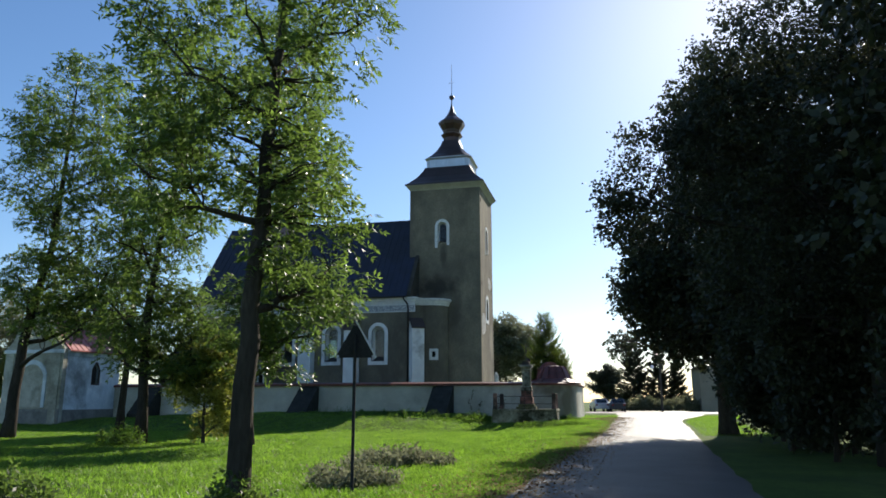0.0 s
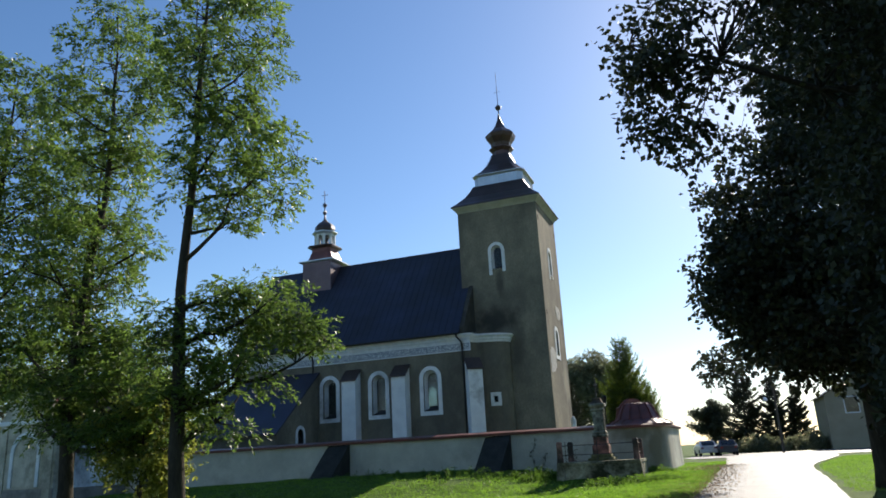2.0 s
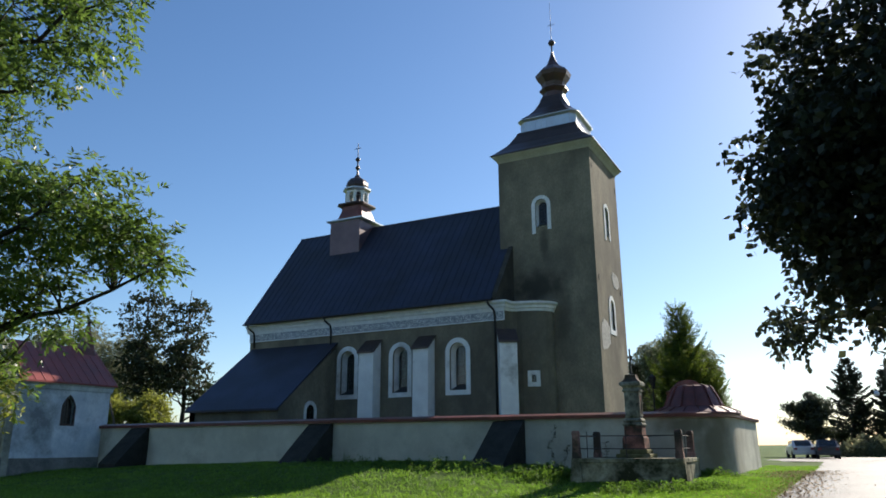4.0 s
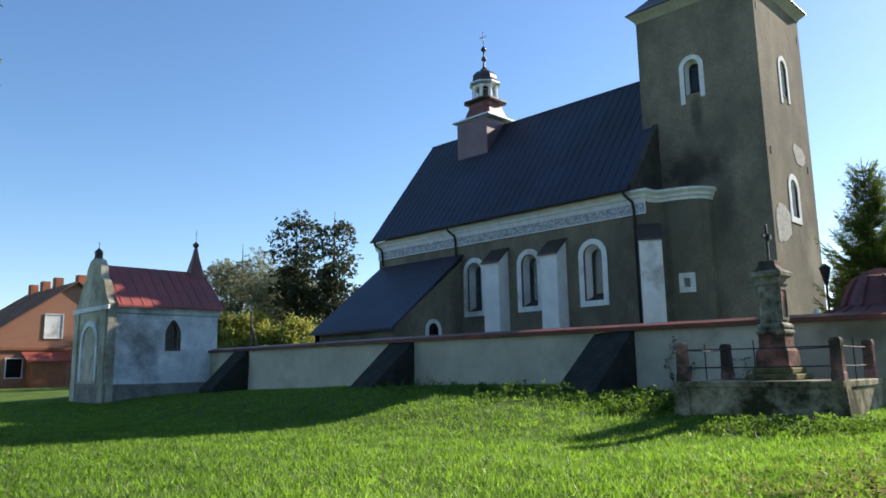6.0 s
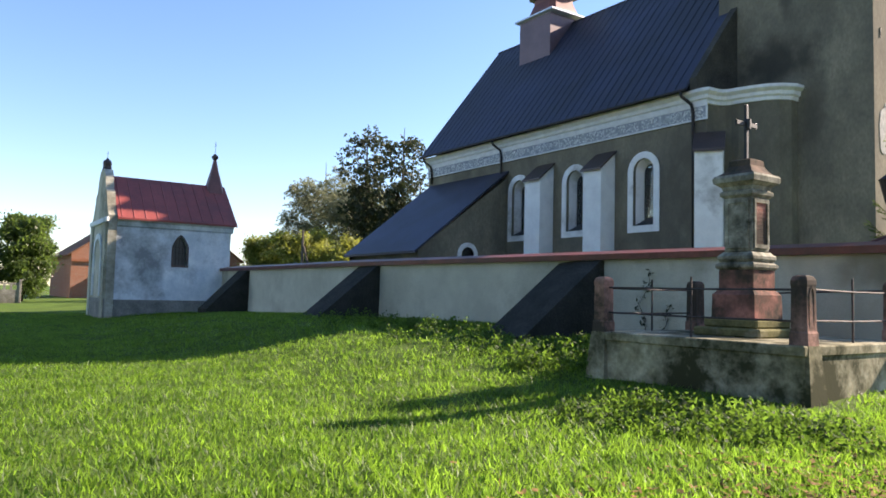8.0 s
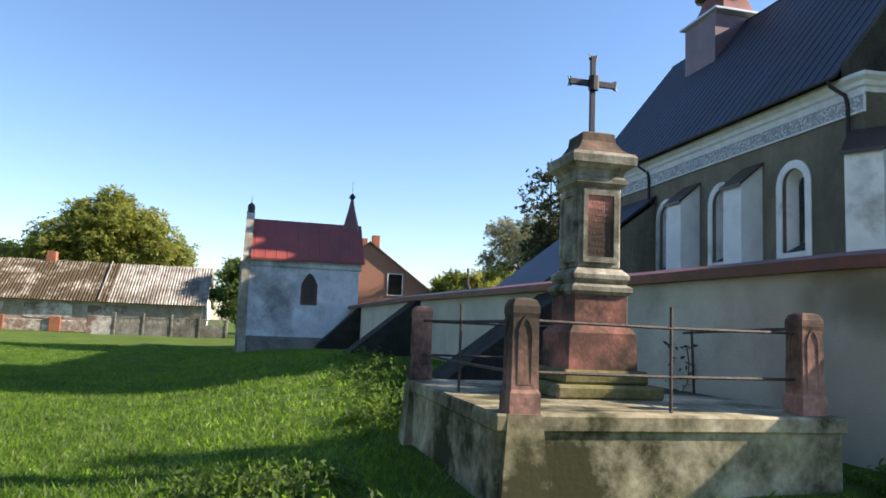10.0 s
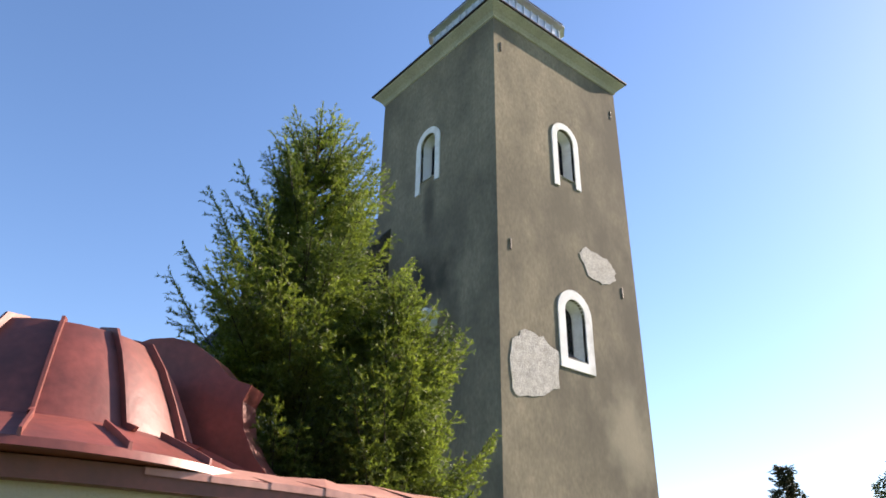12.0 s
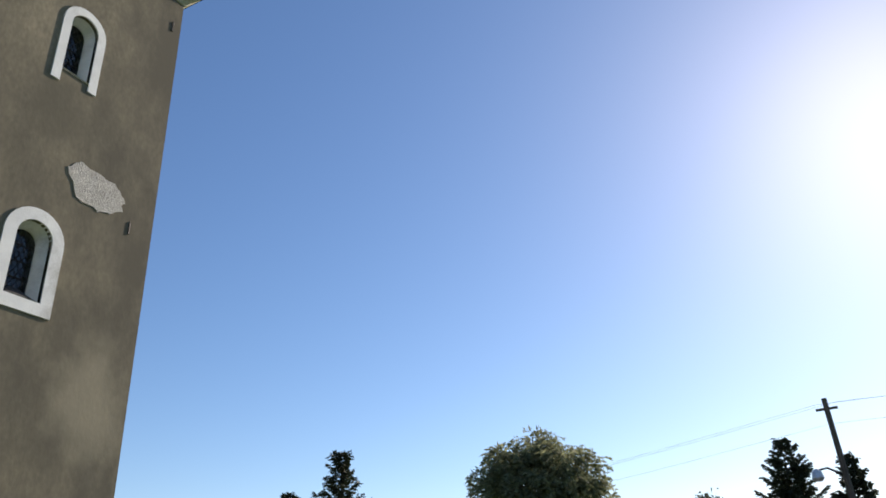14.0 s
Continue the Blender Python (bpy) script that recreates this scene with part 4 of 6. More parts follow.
posts = [(-7.2, 46.93), (-3.62, 47.05), (-3.74, 49.98), (-7.18, 49.5)]
for x, y in posts:
    bm = square([(0.138, PZ), (0.135, PZ + 0.17), (0.121, PZ + 0.2), (0.114, 1.58), (0.122, 1.62), (0.12, 1.68), (0.098, 1.73), (0.06, 1.75)], x, y)
    foot = square([(0.26, -0.6), (0.19, 0.35), (0.15, PZ)], x, y)
    plat("post_foot", foot, M_CONCRETE, "concrete post footing")
    p = plat("post", bm, M_POST, "red sandstone fence post with pointed panel")
    for sx, sy in ((1, 0), (0, -1)):
        bm = bmesh.new()
        out = [(-0.07, PZ + 0.24), (0.07, PZ + 0.24), (0.07, 1.48), (0.04, 1.56), (0, 1.6), (-0.04, 1.56), (-0.07, 1.48)]
        inn = [(a * 0.72, 1.2 + (b - 1.2) * 0.92) for a, b in out]
        if sx:
            bm = holed([(y + a, b) for a, b in out], [[(y + a, b) for a, b in inn]], "x", x + 0.105, x + 0.124)
        else:
            bm = holed([(x + a, b) for a, b in out], [[(x + a, b) for a, b in inn]], "y", y - 0.124, y - 0.105)
        bm.transform(Matrix.Translation((5.45, -48.5, 0)))
        part("panel_moulding", bm, M_POST, p)
for (xa, ya), (xb, yb) in ((posts[0], posts[1]), (posts[1], posts[2]), (posts[3], posts[0])):
    for z in (1.12, 1.56):
        bm = bmesh.new()
        m = ((xa + xb) / 2, (ya + yb) / 2)
        tube(bm, [(xa, ya, z), (*m, z - 0.015), (xb, yb, z - 0.01)], 0.016, 6)
        plat("rail", bm, M_RUSTIRON, "thin rusty iron rail")
    bm = bmesh.new()
    tube(bm, [((xa + xb) / 2, (ya + yb) / 2, PZ), ((xa + xb) / 2, (ya + yb) / 2, 1.74)], 0.017, 6)
    plat("stanchion", bm, M_RUSTIRON)
bm = bmesh.new()
tube(bm, [(posts[2][0], posts[2][1], 1.6), (-5.0, 50.1, 1.57), (-6.1, 50.14, 1.53)], 0.016, 6)
plat("rail", bm, M_RUSTIRON, "broken rusty iron rail")
bm = bmesh.new()
tube(bm, [(-5.86, 50.14, PZ), (-5.9, 50.13, 1.6)], 0.017, 6)
plat("stanchion", bm, M_RUSTIRON)

# ---- chapel ----
M_BLACKGLASS = material("dusty_dark_glass", (0.02, 0.022, 0.025), (0.03, 0.03, 0.03), 3, 20, 0.35, bump=0.05)
CX0, CX1, CY0, CY1, CB, CE = -41.2, -36.7, 43.8, 49.9, -0.35, 4.75
CM = (CX0 + CX1) / 2
chapel = thing("chapel", "small pale blue limewashed chapel with curved gable and red metal roof", "chapel", (CM, 46.8, CB))
def chap(name, bm, mat, label="", parent=None):
    bm.transform(Matrix.Translation((-CM, -46.8, -CB)))
    return part(name, bm, mat, parent or chapel, label)
win = arch(47.3, 2.55, 0.7, 1.5, 12, True)
chap("wall", holed([(CY0 + 0.4, CB), (CY1, CB), (CY1, CE), (CY0 + 0.4, CE)], [win], "x", CX1 - 0.4, CX1), M_CHAPEL)
chap("wall", boxed(CX0, CX0 + 0.4, CY0 + 0.4, CY1, CB, CE), M_CHAPEL)
chap("wall", boxed(CX0 + 0.4, CX1 - 0.4, CY1 - 0.4, CY1, CB, CE), M_CHAPEL)
gable = [(CX0 - 0.1, CB), (CX1 + 0.1, CB), (CX1 + 0.1, 4.9), (CX1 - 0.15, 5.1), (CX1 - 0.45, 5.5), (CX1 - 0.75, 6.1), (CX1 - 1.15, 6.35), (CX1 - 1.3, 6.9), (CX1 - 1.7, 7.35), (CM, 7.5)]
gable += [(2 * CM - p[0], p[1]) for p in gable[8:1:-1]]
chap("gable_wall", prism(gable, "y", CY0, CY0 + 0.4), M_CHAPELFRONT, "curved baroque gable front")
chap("gable_cornice", boxed(CX0 - 0.2, CX1 + 0.2, CY0 - 0.12, CY0, 4.55, 4.8, 0.03), M_CHAPEL)
chap("niche_moulding", holed(arch(CM, 0.9, 2.4, 3.2), [arch(CM, 0.9, 1.9, 2.9)], "y", CY0 - 0.08, CY0), M_CHAPEL)
for x in (CX0 + 0.35, CX1 - 0.35):
    chap("pilaster", boxed(x - 0.3, x + 0.3, CY0 - 0.1, CY0 - 0.002, CB, 4.55), M_CHAPELFRONT)
chap("finial", lathe([(0.24, 7.4), (0.2, 7.6), (0.22, 7.78), (0.18, 7.9), (0.08, 7.98), (0.03, 8.05)], 10, CM, CY0 + 0.2), M_DARKTIN, "dark urn finial")
bm = bmesh.new()
tube(bm, [(CM, CY0 + 0.2, 8.0), (CM, CY0 + 0.2, 8.4)], 0.012)
tube(bm, [(CM - 0.12, CY0 + 0.2, 8.28), (CM + 0.12, CY0 + 0.2, 8.28)], 0.01)
chap("cross", bm, M_IRON)
chap("eaves_cornice", prism([(CX1 - 0.002, 4.35), (CX1 + 0.08, 4.42), (CX1 + 0.12, 4.6), (CX1 + 0.24, 4.72), (CX1 + 0.24, 4.8), (CX1 - 0.002, 4.8)], "y", CY0 + 0.42, CY1 + 0.1), M_CHAPEL, "moulded eaves cornice")
chap("plinth", boxed(CX1, CX1 + 0.06, CY0 + 0.42, CY1, CB, 0.75), M_PLINTH, "damp grey plinth")
chap("plinth", boxed(CX0 - 0.16, CX1 + 0.16, CY0 - 0.06, CY0 - 0.001, CB, 0.8), M_PLINTH, "damp grey plinth")
roof = [(CX1 + 0.3, 4.8), (CM, 7.15), (CX0 - 0.3, 4.8), (CX0 - 0.3, 4.7), (CM, 7.03), (CX1 + 0.3, 4.7)]
chap("roof", prism(roof, "y", CY0 + 0.402, CY1 + 0.25), M_REDROOF, "red painted sheet roof")
for k in range(11):
    y = CY0 + 0.6 + k * 0.56
    bm = bmesh.new()
    tube(bm, [(CX1 + 0.3, y, 4.81), (CM, y, 7.16)], 0.02, 4)
    chap("seam", bm, M_REDROOF)
fr = chap("window", holed(arch(47.3, 2.45, 0.86, 1.68, 12, True), [win], "x", CX1 - 0.1, CX1 + 0.03), M_DARKTIN, "dark pointed window surround")
chap("pane", prism(win, "x", CX1 - 0.25, CX1 - 0.23), M_BLACKGLASS, "", fr)
bm = bmesh.new()
for k in (-0.17, 0.0, 0.17):
    tube(bm, [(CX1 - 0.2, 47.3 + k, 2.55), (CX1 - 0.2, 47.3 + k, 3.95)], 0.014, 4)
for z in (2.9, 3.2, 3.5):
    tube(bm, [(CX1 - 0.2, 46.95, z), (CX1 - 0.2, 47.65, z)], 0.014, 4)
chap("lattice", bm, M_IRON, "", fr)
SPX, SPY = CM, CY1 - 0.35
chap("spirelet", square([(0.62, 5.6), (0.5, 6.7), (0.36, 7.3), (0.19, 8.0), (0.06, 8.7)], SPX, SPY, 0.3), M_RUST, "slender red metal spirelet")
chap("ball", lathe([(0.05, 8.6), (0.18, 8.75), (0.18, 8.85), (0.03, 9.0)], 10, SPX, SPY), M_DARKTIN)
bm = bmesh.new()
tube(bm, [(SPX, SPY, 8.95), (SPX, SPY, 9.7)], 0.012)
tube(bm, [(SPX - 0.16, SPY, 9.45), (SPX + 0.16, SPY, 9.45)], 0.01)
chap("cross", bm, M_IRON)

# the whole chapel is a little smaller and nearer than its round numbers
chapel.scale = (0.975, 0.975, 0.975)
chapel.location = (1.6 + (CM - 1.6) * 0.975, 33 + (46.8 - 33) * 0.975, 1.3 + (CB - 1.3) * 0.975)

# ---- trees ----


def leaf_cloud(centres, radii, per, size, rng, droop=0.3, k=4, aspect=0.42):
    """Loose leaf blades strewn round twig ends, denser to the middle of each clump."""
    n = len(centres) * per
    c = np.repeat(np.array(centres, float), per, axis=0)
    r = np.repeat(np.array(radii, float), per)
    d = rng.normal(size=(n, 3))
    d /= np.linalg.norm(d, axis=1)[:, None]
    p = c + d * (r * rng.uniform(0.05, 1.0, n) ** 0.7)[:, None] * np.array([1, 1, 0.75])
    u = rng.normal(size=(n, 3))
    u[:, 2] -= droop
    u /= np.linalg.norm(u, axis=1)[:, None]
    w = np.cross(u, rng.normal(size=(n, 3)))
    w /= np.linalg.norm(w, axis=1)[:, None] + 1e-9
    s = size * rng.uniform(0.6, 1.3, n)[:, None]
    v = np.empty((n, 4, 3))
    v[:, 0], v[:, 1], v[:, 2], v[:, 3] = p, p + u * s * 0.5 + w * s * aspect * 0.5, p + u * s, p + u * s * 0.5 - w * s * aspect * 0.5
    return v.reshape(-1, 3)


def branchy(bm, p, d, length, r, depth, rng, ends, spread=0.75, lift=0.18, keep=0.62):
    pts, rad = [p], [r]
    seg = 4
    for i in range(seg):
        d = (d + Vector((rng.uniform(-1, 1), rng.uniform(-1, 1), rng.uniform(-0.5, 0.9))) * 0.16 + Vector((0, 0, lift * 0.25))).normalized()
        p = p + d * length / seg
        pts.append(p)
        rad.append(r * (1 - 0.55 * (i + 1) / seg))
        if depth <= 1 and i >= 1:
            ends.append((p, depth))
    tube(bm, pts, rad, 7 if r > 0.1 else 4)
    if depth == 0:
        return
    for k in range(rng.randint(3, 4)):
        at = pts[rng.randint(2, seg)]
        side = Vector((rng.uniform(-1, 1), rng.uniform(-1, 1), rng.uniform(-0.35, 0.6)))
        nd = (d * (1 - spread) + side.normalized() * spread).normalized()
        branchy(bm, at, nd, length * keep * rng.uniform(0.8, 1.2), max(0.012, rad[2] * 0.55), depth - 1, rng, ends, spread, lift, keep)


def tree(name, label, x, y, height, trunk_h, r, crown_r, leaf_mat, seed, leaf=0.16, per=34, limbs=9, depth=2, lean=(0, 0), low=0.35, clump=0.75, group="", reach=(), spray=1.1):
    rng, nr = random.Random(seed), np.random.default_rng(seed)
    z0 = ground_z(x, y) - 0.1
    ob = thing(name, label, "tree", (x, y, z0), group)
    bm, ends = bmesh.new(), []
    top = Vector((lean[0], lean[1], height * 0.9))
    trunk = []
    for i in range(9):
        t = i / 8
        trunk.append(Vector((top.x * t + 0.12 * math.sin(3 * t + seed), top.y * t + 0.1 * math.sin(4 * t + seed * 2), top.z * t)))
    tube(bm, trunk, [r * 1.25] + [r * (1 - 0.88 * (i / 8) ** 0.9) for i in range(1, 9)], 10)
    for k in range(limbs):
        t = low + (0.97 - low) * (k + rng.uniform(0, 0.6)) / limbs
        i = min(7, int(t * 8))
        base = trunk[i].lerp(trunk[i + 1], t * 8 - i)
        a = k * 2.4 + rng.uniform(-0.4, 0.4)
        bulge = math.sin(math.pi * min(1, (t - low) / (1 - low) * 0.8 + 0.22))
        d = Vector((math.cos(a), math.sin(a), rng.uniform(0.15, 0.7)))
        branchy(bm, base, d.normalized(), crown_r * (0.45 + 0.4 * bulge), max(0.03, r * (1 - t) * 0.6), depth, rng, ends)
    for tx, ty, tz in reach:
        goal = Vector((tx - x, ty - y, tz - z0))
        i = min(6, max(2, int((goal.z - 0.25 * math.hypot(goal.x, goal.y)) / top.z * 8)))
        start = trunk[i]
        way = [start.lerp(goal, s) + Vector((0, 0, 0.9 * math.sin(math.pi * s) * 0.5)) for s in (0, 0.25, 0.5, 0.75, 1.0)]
        tube(bm, way, [max(0.05, r * 0.4), r * 0.32, r * 0.22, r * 0.14, 0.02], 6)
        for s in (2, 3, 4, 3, 4):
            d = (goal - start).normalized() * 0.5 + Vector((rng.uniform(-1, 1), rng.uniform(-1, 1), rng.uniform(-0.6, 0.5)))
            branchy(bm, way[s], d.normalized(), spray, 0.03, 1, rng, ends)
    ends += [(trunk[-1], 0)]
    part("trunk", bm, M_BARK, ob, smooth=True)
    c = [tuple(e[0]) for e in ends]
    rad = [clump * rng.uniform(0.6, 1.2) for _ in c]
    me = quads_mesh(leaf_cloud(c, rad, per, leaf, nr), 4)
    me.materials.append(leaf_mat)
    crown = new("crown", me)
    crown.parent = ob
    return ob


def spruce(label, x, y, height, r, seed, z0=None, mat=None, low=0.03, dense=1.0, fine=10, wide=0.016):
    rng, nr = random.Random(seed), np.random.default_rng(seed)
    z0 = ground_z(x, y) - 0.1 if z0 is None else z0
    ob = thing("spruce", label, "tree", (x, y, z0), "spruces")
    bm = bmesh.new()
    tube(bm, [(0, 0, 0), (0.03, 0, height * 0.5), (0, 0.02, height)], [0.018 * height, 0.011 * height, 0.01], 8)
    base, way, size = [], [], []
    z = height * low
    while z < height * 0.985:
        t = z / height
        reach = r * (1 - t) ** 0.8 + 0.12
        for k in range(rng.randint(6, 8)):
            a = rng.uniform(0, 2 * math.pi)
            L = reach * rng.uniform(0.55, 1.38)
            droop = -0.3 + 0.9 * t
            pts = [Vector((math.cos(a) * L * s, math.sin(a) * L * s, z + L * (droop * s + 0.28 * s * s))) for s in (0, 0.35, 0.7, 1.0)]
            tube(bm, pts, [0.02, 0.014, 0.009, 0.004], 4)
            count = max(7, int(16 * L * dense))
            for i in range(count):
                s = 0.15 + 0.85 * (i + rng.random()) / count
                j = min(2, int(s / 0.34))
                p = pts[j].lerp(pts[j + 1], min(1, max(0, (s - (0, 0.35, 0.7)[j]) / 0.35)))
                tw = a + rng.choice((-1, 1)) * rng.uniform(0.3, 1.0)
                tl = (0.16 + 0.28 * L * (1.1 - s)) * rng.uniform(0.7, 1.3)
                d = Vector((math.cos(tw), math.sin(tw), rng.uniform(-0.45, 0.2))).normalized()
                for q in range(fine):
                    base.append(tuple(p + d * tl * (q / fine)))
                    way.append(tuple(d))
        z += max(0.12, height * 0.026) * rng.uniform(0.8, 1.2)
    b0, w0 = np.array(base), np.array(way)
    n = len(b0)
    w0 = w0 + nr.normal(size=(n, 3)) * np.array([0.6, 0.6, 0.6]) + np.array([0, 0, 0.15])
    w0 /= np.linalg.norm(w0, axis=1)[:, None]
    sd = np.cross(w0, nr.normal(size=(n, 3)))
    sd /= np.linalg.norm(sd, axis=1)[:, None] + 1e-9
    L0 = nr.uniform(0.06, 0.12, n)[:, None] * (1 + 0.03 * height)
    quads = np.stack([b0 - sd * wide, b0 + sd * wide, b0 + w0 * L0], 1).reshape(-1, 3)
    part("trunk", bm, M_BARK, ob)
    me = quads_mesh(quads, 3)
    me.materials.append(mat or M_NEEDLE)
    c = new("crown", me)
    c.parent = ob
    return ob



def leaflets(p, rachis, length, rng, pairs=4, blade=0.1, narrow=0.36):
    """Feathered leaves: pairs of pointed leaflets along a drooping stalk from each point p."""
    n = len(p)
    side = np.cross(rachis, rng.normal(size=(n, 3)) * 0.5 + np.array([0, 0, 1.0]))
    side /= np.linalg.norm(side, axis=1)[:, None] + 1e-9
    out = []
    for k in range(pairs):
        s = 0.25 + 0.75 * k / (pairs - 1)
        at = p + rachis * (length * s)[:, None] - np.array([0, 0, 1.0]) * (length * 0.45 * s * s)[:, None]
        for sg in ((-1, 1) if k < pairs - 1 else (-0.75, 0.0, 0.75)):
            d = rachis * (0.55 if sg else 1.0) + side * sg * 0.85 + rng.normal(size=(n, 3)) * 0.22 - np.array([0, 0, 0.35])
            d /= np.linalg.norm(d, axis=1)[:, None]
            w = np.cross(d, rng.normal(size=(n, 3)) * 0.6 + np.array([0, 0, 1.0]))
            w /= np.linalg.norm(w, axis=1)[:, None] + 1e-9
            b = (blade * rng.uniform(0.75, 1.25, n))[:, None]
            out.append(np.stack([at, at + d * b * 0.45 + w * b * narrow * 0.5, at + d * b, at + d * b * 0.45 - w * b * narrow * 0.5], 1))
    return np.concatenate(out).reshape(-1, 3)


def simple_leaves(p, way, length, rng, blade=0.1):
    """Broad drooping leaves, four to a twig."""
    n = len(p)
    out = []
    for k in range(5):
        at = p + way * (length * (0.2 + 0.2 * k))[:, None] + rng.normal(size=(n, 3)) * 0.03
        d = way * 0.5 + rng.normal(size=(n, 3)) * 0.6 - np.array([0, 0, 0.45])
        d /= np.linalg.norm(d, axis=1)[:, None]
        w = np.cross(d, rng.normal(size=(n, 3)))
        w /= np.linalg.norm(w, axis=1)[:, None] + 1e-9
        b = (blade * rng.uniform(0.7, 1.3, n))[:, None]
        out.append(np.stack([at, at + d * b * 0.45 + w * b * 0.36, at + d * b, at + d * b * 0.45 - w * b * 0.36], 1))
    return np.concatenate(out).reshape(-1, 3)


def grown_tree(name, label, trunk, r, lobes, leaf_mat, seed, clump=0.45, leaves=14, stalk=0.26, blade=0.1, feathered=True, limbs=12, group="", hollow=0.35, flat=0.6, rise=0.35):
    """A tree grown from its trunk line into rounded masses: limbs run to far clumps, twigs to the rest, leaves hang round the twig ends.
    lobes: (centre, radii, clumps) in the world."""
    rng, nr = random.Random(seed), np.random.default_rng(seed)
    foot = Vector(trunk[0])
    ob = thing(name, label, "tree", tuple(foot), group)
    spine = [Vector(p) - foot for p in trunk]
    fine_spine, rad = [], []
    for a, b in zip(spine, spine[1:]):
        for k in range(4):
            fine_spine.append(a.lerp(b, k / 4) + Vector((rng.uniform(-1, 1), rng.uniform(-1, 1), 0)) * 0.04)
    fine_spine.append(spine[-1])
    top = spine[-1].z
    rad = [max(0.02, r * (1 - 0.92 * (p.z / top) ** 0.85)) for p in fine_spine]
    rad[0] *= 1.35
    bm = bmesh.new()
    tube(bm, fine_spine, rad, 10)
    goals = []
    for (cx, cy, cz), (ra, rb, rc), count in lobes:
        for _ in range(count):
            while True:
                v = Vector((rng.uniform(-1, 1), rng.uniform(-1, 1), rng.uniform(-1, 1)))
                if hollow < v.length < 1:
                    break
            goals.append(Vector((cx + v.x * ra, cy + v.y * rb, cz + v.z * rc)) - foot)
    rng.shuffle(goals)
    wood = [(p, q) for p, q in zip(fine_spine, rad) if p.z > top * 0.12]

    def reach(goal, start, ra, sides, sag):
        mid = [start.lerp(goal, k / 5) + Vector((rng.uniform(-1, 1), rng.uniform(-1, 1), rng.uniform(-1, 1))) * 0.05 * (goal - start).length * (0 < k < 5) + Vector((0, 0, sag * math.sin(math.pi * k / 5))) for k in range(6)]
        rr = [max(0.006, ra * (1 - 0.85 * k / 5)) for k in range(6)]
        tube(bm, mid, rr, sides)
        return list(zip(mid, rr))
    picked = []
    while len(picked) < min(limbs, len(goals)):
        far = max(goals, key=lambda g: min([(g - h).length for h in picked] + [min(math.hypot(g.x - w[0].x, g.y - w[0].y) for w in wood) * 1.5]))
        picked.append(far)
    stems = list(wood)
    for g in picked:
        out = math.hypot(g.x, g.y)
        cand = [w for w in wood if w[0].z < g.z - rise * math.hypot(g.x - w[0].x, g.y - w[0].y)] or wood[:1]
        st = max(cand, key=lambda w: w[0].z)
        stems += reach(g, st[0], max(0.03, st[1] * 0.55), 6, -0.06 * out)[1:]
    tips = []
    for g in goals:
        if g not in picked:
            st = min(stems, key=lambda w: (w[0] - g).length + 0.6 * max(0, w[0].z - g.z))
            reach(g, st[0], max(0.01, min(0.03, st[1] * 0.5)), 4, 0.03)
            tips.append((g, (g - st[0]).normalized()))
        else:
            tips.append((g, Vector((g.x, g.y, 0.1)).normalized()))
    part("trunk", bm, M_BARK, ob, smooth=True)
    n = len(tips) * leaves
    c = np.repeat(np.array([tuple(t[0]) for t in tips]), leaves, axis=0)
    o = np.repeat(np.array([tuple(t[1]) for t in tips]), leaves, axis=0)
    sz = np.repeat(nr.uniform(0.6, 1.25, len(tips)) * clump, leaves)
    d = nr.normal(size=(n, 3))
    d /= np.linalg.norm(d, axis=1)[:, None]
    p = c + d * (sz * nr.uniform(0.1, 1.0, n) ** 0.6)[:, None] * np.array([1, 1, flat])
    way = d * np.array([1, 1, 0.4]) + o * 0.5
    way /= np.linalg.norm(way, axis=1)[:, None]
    if feathered:
        v = leaflets(p, way, stalk * nr.uniform(0.7, 1.2, n), nr, 4, blade)
    else:
        v = simple_leaves(p, way, stalk * nr.uniform(0.7, 1.2, n), nr, blade)
    me = quads_mesh(v, 4)
    me.materials.append(leaf_mat)
    crown = new("crown", me)
    crown.parent = ob
    return ob


